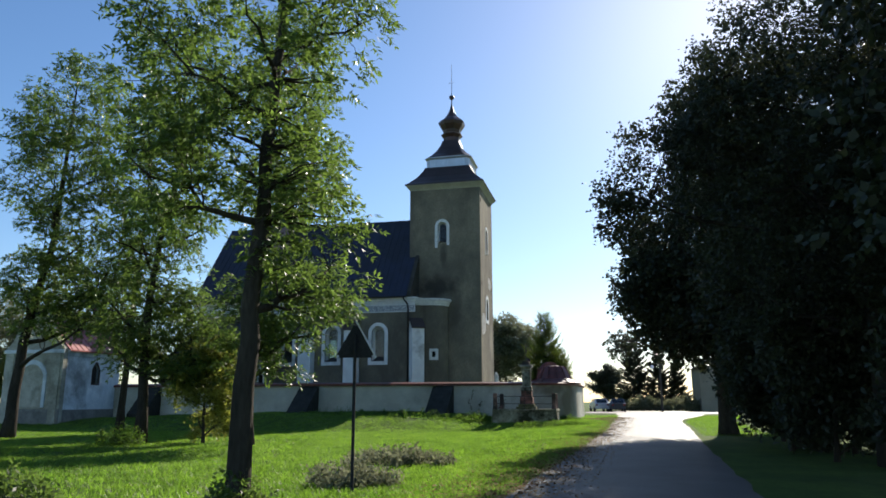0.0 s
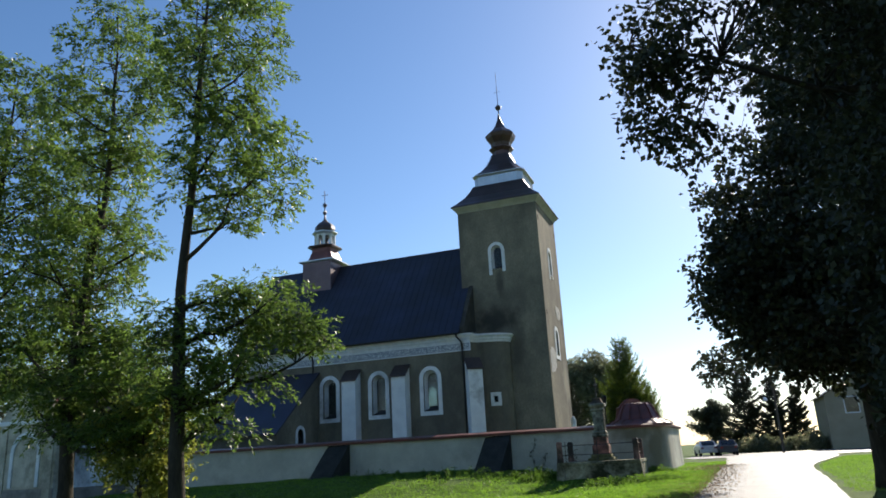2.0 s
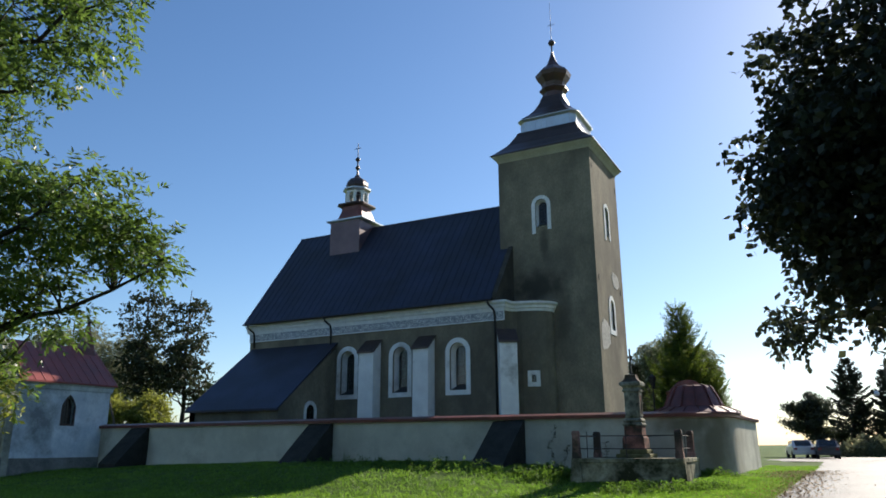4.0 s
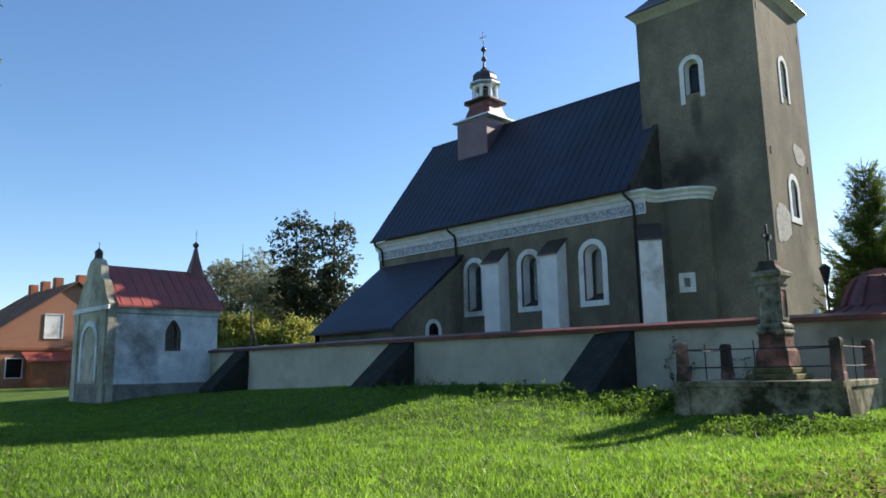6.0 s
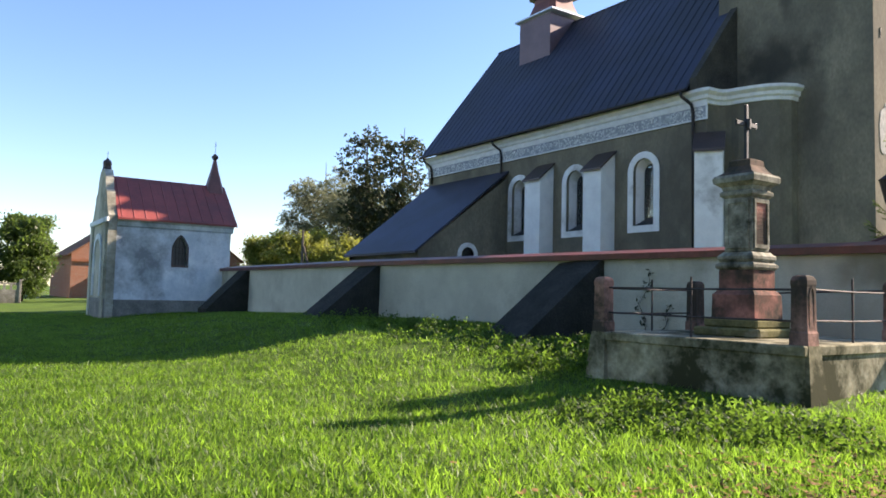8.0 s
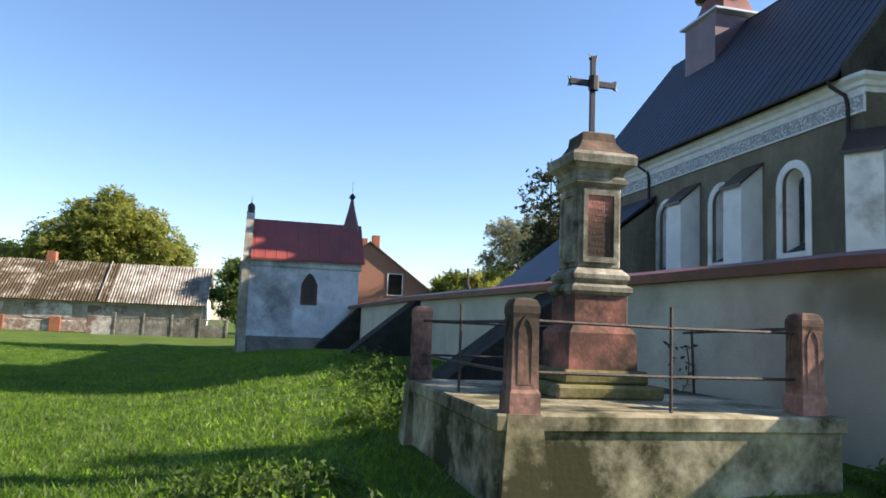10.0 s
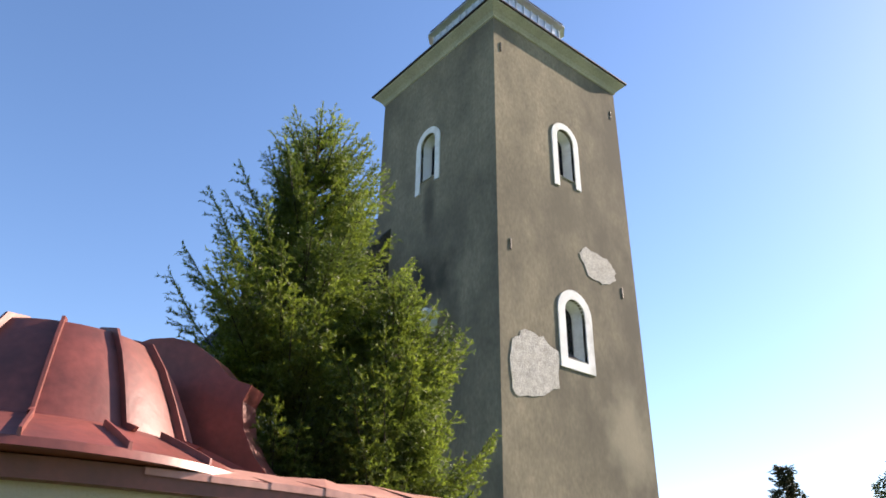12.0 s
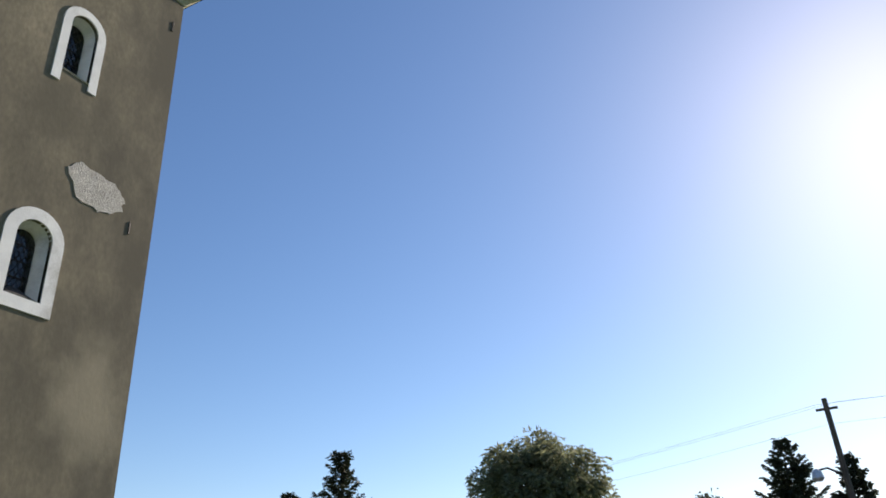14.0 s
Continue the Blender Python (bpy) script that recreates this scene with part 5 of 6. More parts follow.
def bushy_spruce(label, x, y, height, r, seed, z0=None, low=0.02, full=0.75, shoot=1.0, clear=None):
    """A young spruce: whorls of branches that sag and turn up at the tip, set with short needled shoots."""
    rng, nr = random.Random(seed), np.random.default_rng(seed)
    z0 = ground_z(x, y) - 0.1 if z0 is None else z0
    ob = thing("spruce", label, "tree", (x, y, z0), "spruces")
    bm = bmesh.new()
    tube(bm, [(0, 0, 0), (0.03, 0, height * 0.5), (0, 0.02, height)], [0.018 * height, 0.011 * height, 0.008], 8)
    foot, axis, size = [], [], []

    def spray(p, d, length):
        k = max(2, int(length / 0.05))
        for i in range(k):
            q = p + d * (length * i / k)
            foot.append(tuple(q))
            axis.append(tuple(d))
            size.append(1.0 if i < k - 1 else 1.3)
    z = height * low
    while z < height * 0.97:
        t = z / height
        span = r * (1 - t) ** full + 0.1
        for k in range(rng.randint(7, 9)):
            a = rng.uniform(0, 2 * math.pi)
            length = span * rng.uniform(0.5, 1.15)
            if clear and z + z0 < clear[1] and x + math.cos(a) * (length + 0.45) > clear[0]:
                length = max(0.2, (clear[0] - x) / math.cos(a) - 0.45)
            rise = -0.12 + 0.75 * t
            pts = [Vector((math.cos(a) * length * s, math.sin(a) * length * s, z + length * (rise * s + 0.42 * s ** 3))) for s in (0, 0.2, 0.4, 0.6, 0.8, 1.0)]
            tube(bm, pts, [0.02, 0.016, 0.012, 0.009, 0.006, 0.003], 4)
            n = max(5, int(13 * length * shoot))
            for i in range(n):
                s = 0.12 + 0.88 * (i + rng.random()) / n
                j = min(4, int(s * 5))
                p = pts[j].lerp(pts[j + 1], s * 5 - j)
                tang = (pts[j + 1] - pts[j]).normalized()
                tw = a + (1 if i % 2 else -1) * rng.uniform(0.5, 1.15)
                d = (Vector((math.cos(tw), math.sin(tw), rng.uniform(-0.25, 0.3))) + tang * 0.35).normalized()
                ln = (0.12 + 0.36 * length * (1.05 - s)) * rng.uniform(0.6, 1.2)
                spray(p, d, ln)
                if ln > 0.22:
                    for sg in (-1, 1):
                        d2 = (d + d.cross(Vector((0, 0, 1))) * sg * 0.8 + Vector((0, 0, 0.12))).normalized()
                        spray(p + d * ln * rng.uniform(0.3, 0.6), d2, ln * 0.5)
            spray(pts[-2], (pts[-1] - pts[-2]).normalized(), (pts[-1] - pts[-2]).length + 0.1)
        z += max(0.1, height * 0.022) * rng.uniform(0.8, 1.2)
    spray(Vector((0, 0, height * 0.95)), Vector((0, 0, 1)), height * 0.09)
    per = 9
    b0 = np.repeat(np.array(foot), per, axis=0)
    ax = np.repeat(np.array(axis), per, axis=0)
    sz = np.repeat(np.array(size), per)
    n = len(b0)
    b0 = b0 + ax * nr.uniform(0, 0.05, n)[:, None]
    rad = nr.normal(size=(n, 3))
    rad -= ax * (rad * ax).sum(1)[:, None]
    rad /= np.linalg.norm(rad, axis=1)[:, None] + 1e-9
    d = ax * 0.75 + rad * 0.8 + np.array([0, 0, 0.12])
    d /= np.linalg.norm(d, axis=1)[:, None]
    sd = np.cross(d, nr.normal(size=(n, 3)))
    sd /= np.linalg.norm(sd, axis=1)[:, None] + 1e-9
    ln = (nr.uniform(0.028, 0.05, n) * sz)[:, None]
    quads = np.stack([b0 - sd * 0.006, b0 + sd * 0.006, b0 + d * ln], 1).reshape(-1, 3)
    part("trunk", bm, M_BARK, ob)
    me = quads_mesh(quads, 3)
    me.materials.append(M_NEEDLE)
    crown = new("crown", me)
    crown.parent = ob
    return ob


AV = "roadside trees"
grown_tree("ash_tree", "ash tree with dark trunk and airy sunlit leaves beside lane", [(-5.38, 11.6, -0.55), (-5.27, 11.6, 2.1), (-5.2, 11.6, 3.9), (-5.02, 11.6, 6.2), (-4.95, 11.6, 7.5), (-4.9, 11.6, 10.6)], 0.2,
           [((-5.7, 11.7, 7.6), (2.2, 1.9, 3.0), 190), ((-6.1, 11.5, 5.2), (1.4, 1.3, 1.4), 60), ((-4.6, 12.0, 3.9), (0.9, 1.1, 1.6), 60)], M_LEAF, 11, clump=0.36, leaves=13, stalk=0.22, blade=0.11, group=AV)
grown_tree("ash_tree", "tall slender ash tree with airy sunlit leaves on the grass", [(-14.0, 28.3, -0.6), (-14.15, 28.2, 4.3), (-14.1, 28.1, 6.5), (-13.75, 28.0, 10.0), (-13.5, 27.8, 12.5), (-13.2, 27.8, 18.2)], 0.26,
           [((-13.0, 28.0, 15.3), (2.1, 1.9, 4.0), 140), ((-12.6, 28.4, 10.2), (2.3, 2.0, 1.9), 95), ((-12.8, 30.0, 6.0), (1.7, 1.6, 1.3), 64), ((-14.0, 28.6, 4.6), (1.7, 1.5, 2.1), 56), ((-11.4, 30.8, 5.3), (0.7, 0.8, 0.6), 18), ((-12.9, 29.0, 3.7), (1.7, 1.4, 1.5), 42)], M_LEAF, 12, clump=0.46, leaves=13, stalk=0.3, blade=0.165, group=AV, limbs=16)
grown_tree("ash_tree", "tall leaning ash tree with airy sunlit leaves on the grass", [(-19.6, 29.6, -0.6), (-19.7, 29.6, 5.5), (-19.4, 29.6, 8.2), (-18.7, 29.4, 11.0), (-18.4, 29.2, 13.7), (-18.6, 29.2, 17.8)], 0.26,
           [((-18.7, 29.3, 14.6), (2.1, 2.0, 4.0), 135), ((-19.2, 29.5, 8.2), (2.4, 2.0, 2.4), 95), ((-18.4, 30.0, 4.2), (2.2, 1.6, 2.2), 120), ((-20.6, 29.6, 4.4), (1.5, 1.4, 1.8), 55), ((-17.0, 29.5, 3.3), (1.9, 1.5, 1.7), 60)], M_LEAF, 13, clump=0.47, leaves=13, stalk=0.3, blade=0.17, group=AV, limbs=15)
grown_tree("ash_tree", "broad tall ash tree with yellow-green leaves at the meadow edge", [(-27.6, 31.0, -0.6), (-27.3, 31.0, 4.0), (-26.2, 31.0, 9.0), (-25.8, 31.0, 18.0)], 0.3,
           [((-25.4, 31.0, 13.5), (3.2, 2.8, 5.0), 230), ((-25.2, 31.0, 6.8), (3.2, 2.6, 3.0), 170)], M_LEAF, 14, clump=0.58, leaves=14, stalk=0.34, blade=0.19, group=AV, limbs=16)
grown_tree("ash_tree", "slim ash tree with sparse green leaves behind others", [(-23.0, 32.8, -0.6), (-22.8, 32.8, 6.0), (-22.5, 32.7, 11.0), (-22.4, 32.6, 15.5)], 0.2,
           [((-22.2, 32.6, 10.8), (2.0, 1.9, 4.6), 90)], M_LEAF, 18, clump=0.5, leaves=14, stalk=0.3, blade=0.18, group=AV)
tree("hazel_bush", "bright yellow-green bush at a tree foot", -16.9, 30.0, 4.6, 1, 0.08, 1.5, M_LEAF_YELLOW, 15, low=0.06, limbs=12, per=34, leaf=0.16, clump=0.5)
DENSE = "dense roadside trees"
DARK = dict(feathered=False, group=DENSE, hollow=0.0, flat=0.8, rise=-0.02)
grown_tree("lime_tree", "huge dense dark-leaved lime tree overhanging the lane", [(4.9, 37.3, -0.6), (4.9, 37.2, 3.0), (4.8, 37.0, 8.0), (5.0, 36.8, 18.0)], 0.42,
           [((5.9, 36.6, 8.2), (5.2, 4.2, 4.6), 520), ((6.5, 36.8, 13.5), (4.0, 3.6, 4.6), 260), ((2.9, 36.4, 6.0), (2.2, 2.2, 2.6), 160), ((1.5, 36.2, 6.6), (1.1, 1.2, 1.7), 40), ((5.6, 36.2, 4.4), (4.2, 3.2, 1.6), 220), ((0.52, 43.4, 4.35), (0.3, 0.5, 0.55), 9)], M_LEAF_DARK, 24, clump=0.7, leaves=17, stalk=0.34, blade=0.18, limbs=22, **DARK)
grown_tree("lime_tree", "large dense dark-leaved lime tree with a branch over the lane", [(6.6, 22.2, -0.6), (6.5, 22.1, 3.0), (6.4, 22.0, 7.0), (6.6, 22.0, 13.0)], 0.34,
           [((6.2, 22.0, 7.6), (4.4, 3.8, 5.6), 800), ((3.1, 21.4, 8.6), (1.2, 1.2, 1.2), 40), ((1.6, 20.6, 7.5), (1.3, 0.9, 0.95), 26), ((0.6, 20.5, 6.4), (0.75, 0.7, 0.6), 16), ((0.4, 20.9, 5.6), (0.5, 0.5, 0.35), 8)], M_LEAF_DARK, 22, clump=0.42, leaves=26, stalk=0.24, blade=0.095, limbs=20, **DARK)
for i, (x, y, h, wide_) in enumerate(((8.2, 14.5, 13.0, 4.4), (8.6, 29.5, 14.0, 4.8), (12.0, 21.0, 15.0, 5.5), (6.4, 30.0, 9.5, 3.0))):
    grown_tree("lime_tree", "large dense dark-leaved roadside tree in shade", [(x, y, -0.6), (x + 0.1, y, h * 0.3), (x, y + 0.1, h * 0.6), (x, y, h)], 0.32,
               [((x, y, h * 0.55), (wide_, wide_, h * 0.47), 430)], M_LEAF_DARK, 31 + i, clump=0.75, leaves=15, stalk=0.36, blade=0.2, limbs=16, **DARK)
for i, (x, y, h) in enumerate(((5.6, 23.5, 4.2), (5.4, 28.0, 4.0), (6.2, 33.0, 4.4), (7.4, 18.5, 4.5), (7.2, 27.0, 5), (7.0, 38.5, 4.0))):
    tree("elder_bush", "dark undergrowth bush below the roadside trees", x, y, h, 1, 0.08, 1.6, M_LEAF_DARK, 101 + i, low=0.04, limbs=12, per=34, leaf=0.21, clump=0.8, group="undergrowth bushes")
bushy_spruce("young bushy green spruce growing beside the corner shrine", -4.95, 56.4, 7.7, 2.2, 31, shoot=2.2, full=0.66, clear=(-2.75, 2.5))
bushy_spruce("small green spruce beside a taller one", -3.95, 57.15, 5.0, 1.6, 32, shoot=2.2, full=0.66, clear=(-2.75, 2.5))
for i, (x, y, h, r_) in enumerate(((2.7, 110, 10.3, 3.0), (6.1, 110, 8.8, 2.3), (8.6, 110, 7.4, 1.7), (-14.3, 87, 7.9, 2.0), (-19.4, 90, 6.8, 2.0))):
    spruce("distant dark spruce beyond the junction", x, y, h, r_, 41 + i, dense=1.0 if y < 100 else 1.3, mat=M_NEEDLE_DARK, fine=10, wide=0.028 if y < 100 else 0.05)
grown_tree("walnut_tree", "round-headed olive-brown walnut tree beyond the church", [(-17.2, 121, -0.4), (-17.2, 121, 4.0), (-17.0, 121, 9.0), (-17.2, 121, 15.0)], 0.35,
           [((-17.2, 121, 9.8), (5.6, 5.0, 5.4), 330)], M_LEAF_DULL, 51, clump=1.0, leaves=15, stalk=0.7, blade=0.45, hollow=0.2)
tree("apple_tree", "small round dark tree beside the junction", -0.9, 97, 5.2, 2, 0.15, 1.9, M_LEAF_DARK, 52, low=0.2, limbs=12, per=30, leaf=0.25, clump=0.7)
for seed, x, y, h in ((53, -55.5, 68.0, 16.6), (54, -51.6, 69.5, 15.8)):
    grown_tree("pear_tree", "tall dark open-crowned pear tree behind the church", [(x, y, 0.0), (x + 0.2, y, h * 0.3), (x - 0.1, y, h * 0.6), (x, y, h)], 0.28,
               [((x, y, h * 0.72), (2.2, 2.0, h * 0.27), 80), ((x - 1.2, y, h * 0.52), (2.0, 1.8, 2.2), 45), ((x + 1.2, y, h * 0.42), (2.0, 1.8, 2.2), 45)], M_LEAF_PEAR, seed, clump=0.7, leaves=9, stalk=0.4, blade=0.27, feathered=False, hollow=0.2, limbs=16, group="pear trees")
for seed, x, y, h, w in ((55, -70.5, 71.0, 15.5, 4.8), (56, -63.0, 72.0, 13.0, 4.4)):
    grown_tree("willow_tree", "dusty pale-leaved willow tree behind the chapel", [(x, y, 0.0), (x + 0.3, y, h * 0.3), (x, y, h * 0.6), (x, y, h)], 0.3,
               [((x, y, h * 0.6), (w, w, h * 0.38), 230)], M_LEAF_DULL, seed, clump=0.8, leaves=12, stalk=0.6, blade=0.34, hollow=0.2, limbs=18, group="willow trees")
for i, (x, y, h) in enumerate(((-52.0, 61.0, 5.5), (-57.0, 63.0, 6.0), (-61.0, 61.0, 5.5), (-48.0, 63.0, 4.5))):
    tree("hazel_bush", "leafy yellow-green bush behind the yard wall", x, y, h, 1, 0.1, 2.4, M_LEAF_YELLOW, 61 + i, low=0.05, limbs=12, per=40, leaf=0.26, clump=0.9, group="bushes behind the wall")
grown_tree("walnut_tree", "broad yellow-green walnut tree behind the barn", [(-84, 28, 0), (-84, 28.2, 4), (-84, 28.0, 9), (-84, 27.8, 14.0)], 0.4,
           [((-84, 27.6, 10.4), (4.6, 4.6, 3.9), 230), ((-83.5, 32.4, 8.6), (3.8, 3.3, 3.2), 105), ((-83.5, 23.0, 8.6), (3.8, 3.4, 3.3), 105), ((-84, 27.6, 14.3), (1.6, 1.6, 1.3), 18), ((-84, 24.0, 12.6), (1.5, 1.6, 1.4), 20), ((-84, 31.0, 12.4), (1.5, 1.5, 1.3), 18), ((-83, 20.3, 7.4), (2.0, 1.8, 1.8), 30)], M_LEAF_YELLOW, 57, clump=1.0, leaves=14, stalk=0.7, blade=0.42, hollow=0.15, limbs=20)
tree("walnut_tree", "low yellow-green tree behind the barn", -88, 14, 7.6, 4, 0.4, 6.5, M_LEAF_YELLOW, 58, low=0.2, limbs=18, per=34, leaf=0.42, clump=1.3)
tree("elder_tree", "small dense green tree between barn and chapel", -66, 42.5, 7.0, 2, 0.15, 2.0, M_LEAF, 59, low=0.05, limbs=16, per=40, leaf=0.3, clump=0.9)

# ---- details on the tower ----


def blotch(cy, cz, pts, x):
    return prism([(cy + a, cz + b) for a, b in pts], "x", x, x + 0.025)


church_part("mortar_patch", blotch(0, 0, rough_edge([(70.2, 11.9), (70.9, 11.85), (71.6, 12.1), (71.65, 12.6), (71.3, 12.9), (70.1, 12.98), (69.75, 12.65)], 1), TX1 - 0.005), M_PATCH, "pale bare mortar patch")
church_part("mortar_patch", blotch(0, 0, rough_edge([(66.5, 7.15), (67.5, 7.3), (68.35, 7.7), (68.5, 8.8), (67.8, 9.15), (67.0, 9.2), (66.5, 8.8), (66.35, 8.0)], 2), TX1 - 0.005), M_PATCH, "pale bare mortar patch")
for y, z in ((66.35, 19.7), (66.55, 11.9), (71.95, 11.8), (72.4, 19.7)):
    church_part("wall_anchor", boxed(TX1, TX1 + 0.03, y - 0.02, y + 0.02, z - 0.2, z + 0.2, 0.004), M_IRON, "rusty iron wall anchor")
gravestone = tagged(finish("gravestone", lathe([(0.32, 0.2), (0.3, 2.4), (0.36, 2.5), (0.22, 2.7), (0.2, 3.3), (0.24, 3.5), (0.12, 3.75), (0.05, 3.85)], 10, -10.4, 67.9), M_WHITE, smooth=True), "pale weathered stone marker beside the tower", "gravestone")

lamp = thing("yard_lamp", "black conical yard lamp on a thin post", "lamp", (-6.0, 54.9, -0.05))
bm = tube(bmesh.new(), [(0, 0, 0), (0, 0, 3.75)], 0.035, 8)
part("post", bm, M_IRON, lamp)
part("shade", lathe([(0.03, 3.7), (0.06, 3.75), (0.17, 4.25), (0.19, 4.28), (0.02, 4.42)], 12, 0, 0), M_IRON, lamp, "black conical lamp head")

# ---- road sign ----
sign = thing("road_sign", "triangular warning sign seen edge-on from behind on a grey pole", "road sign", (-4.62, 14.4, ground_z(-4.62, 14.4) - 0.05))
part("pole", tube(bmesh.new(), [(0, 0, 0), (0, 0, 2.85)], 0.03, 8), M_SIGN, sign)
tri_pts = [(-0.38, 2.43), (0.38, 2.43), (0, 3.1)]
bm = prism(tri_pts, "y", -0.012, 0.012)
bmesh.ops.bevel(bm, geom=[e for e in bm.edges if abs(e.verts[0].co.y - e.verts[1].co.y) > 0.01], offset=0.06, segments=3, affect="EDGES")
bm.transform(Matrix.Rotation(radians(8), 4, "Z") @ Matrix.Translation((0, 0.05, 0)))
plate = part("plate", bm, M_SIGN, sign, "bare grey metal back of a triangular plate")
# White tube on the right edge only, painting in the sun's glint.
bm = bmesh.new()
ring = [Vector((a * 1.0, 0, b)) for a, b in tri_pts]
tube(bm, [ring[1], ring[2]], 0.02, 4)
bm.transform(Matrix.Rotation(radians(8), 4, "Z") @ Matrix.Translation((0, 0.05, 0)))
part("rim", bm, M_WHITE, plate, "white strip coloured as the sun's glint on one edge")

# ---- cars ----


def car(label, x, y, mat, turn, seed):
    ob = thing("car", label, "car", (x, y, ground_z(x, y) + 0.03), "parked cars")
    ob.rotation_euler = (0, 0, turn)
    side = [(-2.05, 0.3), (2.0, 0.3), (2.08, 0.6), (1.95, 0.85), (1.1, 0.98), (0.55, 1.42), (-1.2, 1.47), (-1.85, 1.0), (-2.08, 0.9)]
    bm = prism(side, "x", -0.8, 0.8)
    for v in bm.verts:
        if v.co.z > 1.2:
            v.co.x *= 0.78
    bmesh.ops.bevel(bm, geom=bm.edges[:], offset=0.05, segments=2, affect="EDGES")
    part("body", bm, mat, ob)
    for s in (-1, 1):
        bm = prism([(0.95, 0.98), (0.5, 1.36), (-1.1, 1.4), (-1.6, 1.0)], "x", s * 0.74, s * 0.745)
        part("side_window", bm, M_DARKGLASS, ob)
        for yy in (-1.3, 1.25):
            bm = lathe([(0.31, -0.1), (0.31, 0.1)], 16, 0, 0)
            bm.transform(Matrix.Translation((s * 0.74, yy, 0.31)) @ Matrix.Rotation(radians(90), 4, "Y"))
            w = part("wheel", bm, M_TYRE, ob)
        for yy, m in ((-2.06, M_LAMPRED), (2.02, M_TIN)):
            part("tail_lamp" if yy < 0 else "headlamp", boxed(s * 0.62 - 0.12, s * 0.62 + 0.12, yy - 0.02, yy + 0.06, 0.68, 0.84), m, ob)
    bm = prism([(-1.96, 0.98), (-1.9, 1.0), (-1.28, 1.4), (-1.32, 1.42)], "x", -0.58, 0.58)
    part("rear_window", bm, M_DARKGLASS, ob)
    bm = prism([(1.12, 1.0), (1.08, 1.0), (0.58, 1.38), (0.62, 1.4)], "x", -0.58, 0.58)
    part("windscreen", bm, M_DARKGLASS, ob)
    part("bumper", boxed(-0.78, 0.78, -2.14, -2.0, 0.32, 0.55, 0.03), mat, ob)
    return ob


M_TYRE = material("tyre_rubber", (0.03, 0.03, 0.03), None, 5, 30, 0.9)
M_LAMPRED = material("red_lamp", (0.3, 0.02, 0.02), None, 5, 30, 0.3)
M_CARDARK = material("dark_car_paint", (0.06, 0.065, 0.075), (0.055, 0.06, 0.07), 1, 30, 0.3, 0.3, bump=0)
M_CARWHITE = material("white_car_paint", (0.7, 0.7, 0.7), (0.66, 0.66, 0.67), 1, 30, 0.3, 0.1, bump=0)
car("dark parked hatchback beyond the yard wall", 0.15, 88.5, M_CARDARK, 0.1, 1)
car("white parked car beside a dark one", -1.85, 90.5, M_CARWHITE, 0.2, 2)

# ---- houses round about ----


def house(label, x0, x1, y0, y1, z0, eave, ridge, wall_mat, roof_mat, along_y, windows, chimneys=(), over=0.35):
    cx, cy = (x0 + x1) / 2, (y0 + y1) / 2
    ob = thing("house", label, "house", (cx, cy, z0))
    inv = Matrix.Translation((-cx, -cy, -z0))

    def hp(name, bm, mat, label="", parent=None):
        bm.transform(inv)
        return part(name, bm, mat, parent or ob, label)
    if along_y:
        hp("wall", prism([(x0, z0), (x1, z0), (x1, eave), (cx, ridge - 0.15), (x0, eave)], "y", y0, y1), wall_mat)
        for s in (-1, 1):
            e = cx + s * ((x1 - x0) / 2 + over)
            dz = over * (ridge - eave) / ((x1 - x0) / 2)
            hp("roof", prism([(cx, ridge), (e, eave - dz), (e, eave - dz - 0.12), (cx, ridge - 0.12)], "y", y0 - over, y1 + over), roof_mat)
    else:
        hp("wall", prism([(y0, z0), (y1, z0), (y1, eave), (cy, ridge - 0.15), (y0, eave)], "x", x0, x1), wall_mat)
        for s in (-1, 1):
            e = cy + s * ((y1 - y0) / 2 + over)
            dz = over * (ridge - eave) / ((y1 - y0) / 2)
            hp("roof", prism([(cy, ridge), (e, eave - dz), (e, eave - dz - 0.12), (cy, ridge - 0.12)], "x", x0 - over, x1 + over), roof_mat)
    for face, u, z, w, h, mat in windows:
        if face == "x":
            bm = holed([(u - w / 2 - 0.1, z - 0.1), (u + w / 2 + 0.1, z - 0.1), (u + w / 2 + 0.1, z + h + 0.1), (u - w / 2 - 0.1, z + h + 0.1)], [[(u - w / 2, z), (u + w / 2, z), (u + w / 2, z + h), (u - w / 2, z + h)]], "x", x1, x1 + 0.08)
            wf = hp("window", bm, M_WHITE, "white window frame")
            hp("pane", boxed(x1 + 0.01, x1 + 0.03, u - w / 2, u + w / 2, z, z + h), mat, "", wf)
        else:
            bm = holed([(u - w / 2 - 0.1, z - 0.1), (u + w / 2 + 0.1, z - 0.1), (u + w / 2 + 0.1, z + h + 0.1), (u - w / 2 - 0.1, z + h + 0.1)], [[(u - w / 2, z), (u + w / 2, z), (u + w / 2, z + h), (u - w / 2, z + h)]], "y", y0 - 0.08, y0)
            wf = hp("window", bm, M_WHITE, "white window frame")
            hp("pane", boxed(u - w / 2, u + w / 2, y0 - 0.03, y0 - 0.01, z, z + h), mat, "", wf)
    for x, y, z, t in chimneys:
        hp("chimney", boxed(x - 0.45, x + 0.45, y - 0.4, y + 0.4, z, t, 0.03), M_BRICK, "red brick chimney")
    return ob, hp


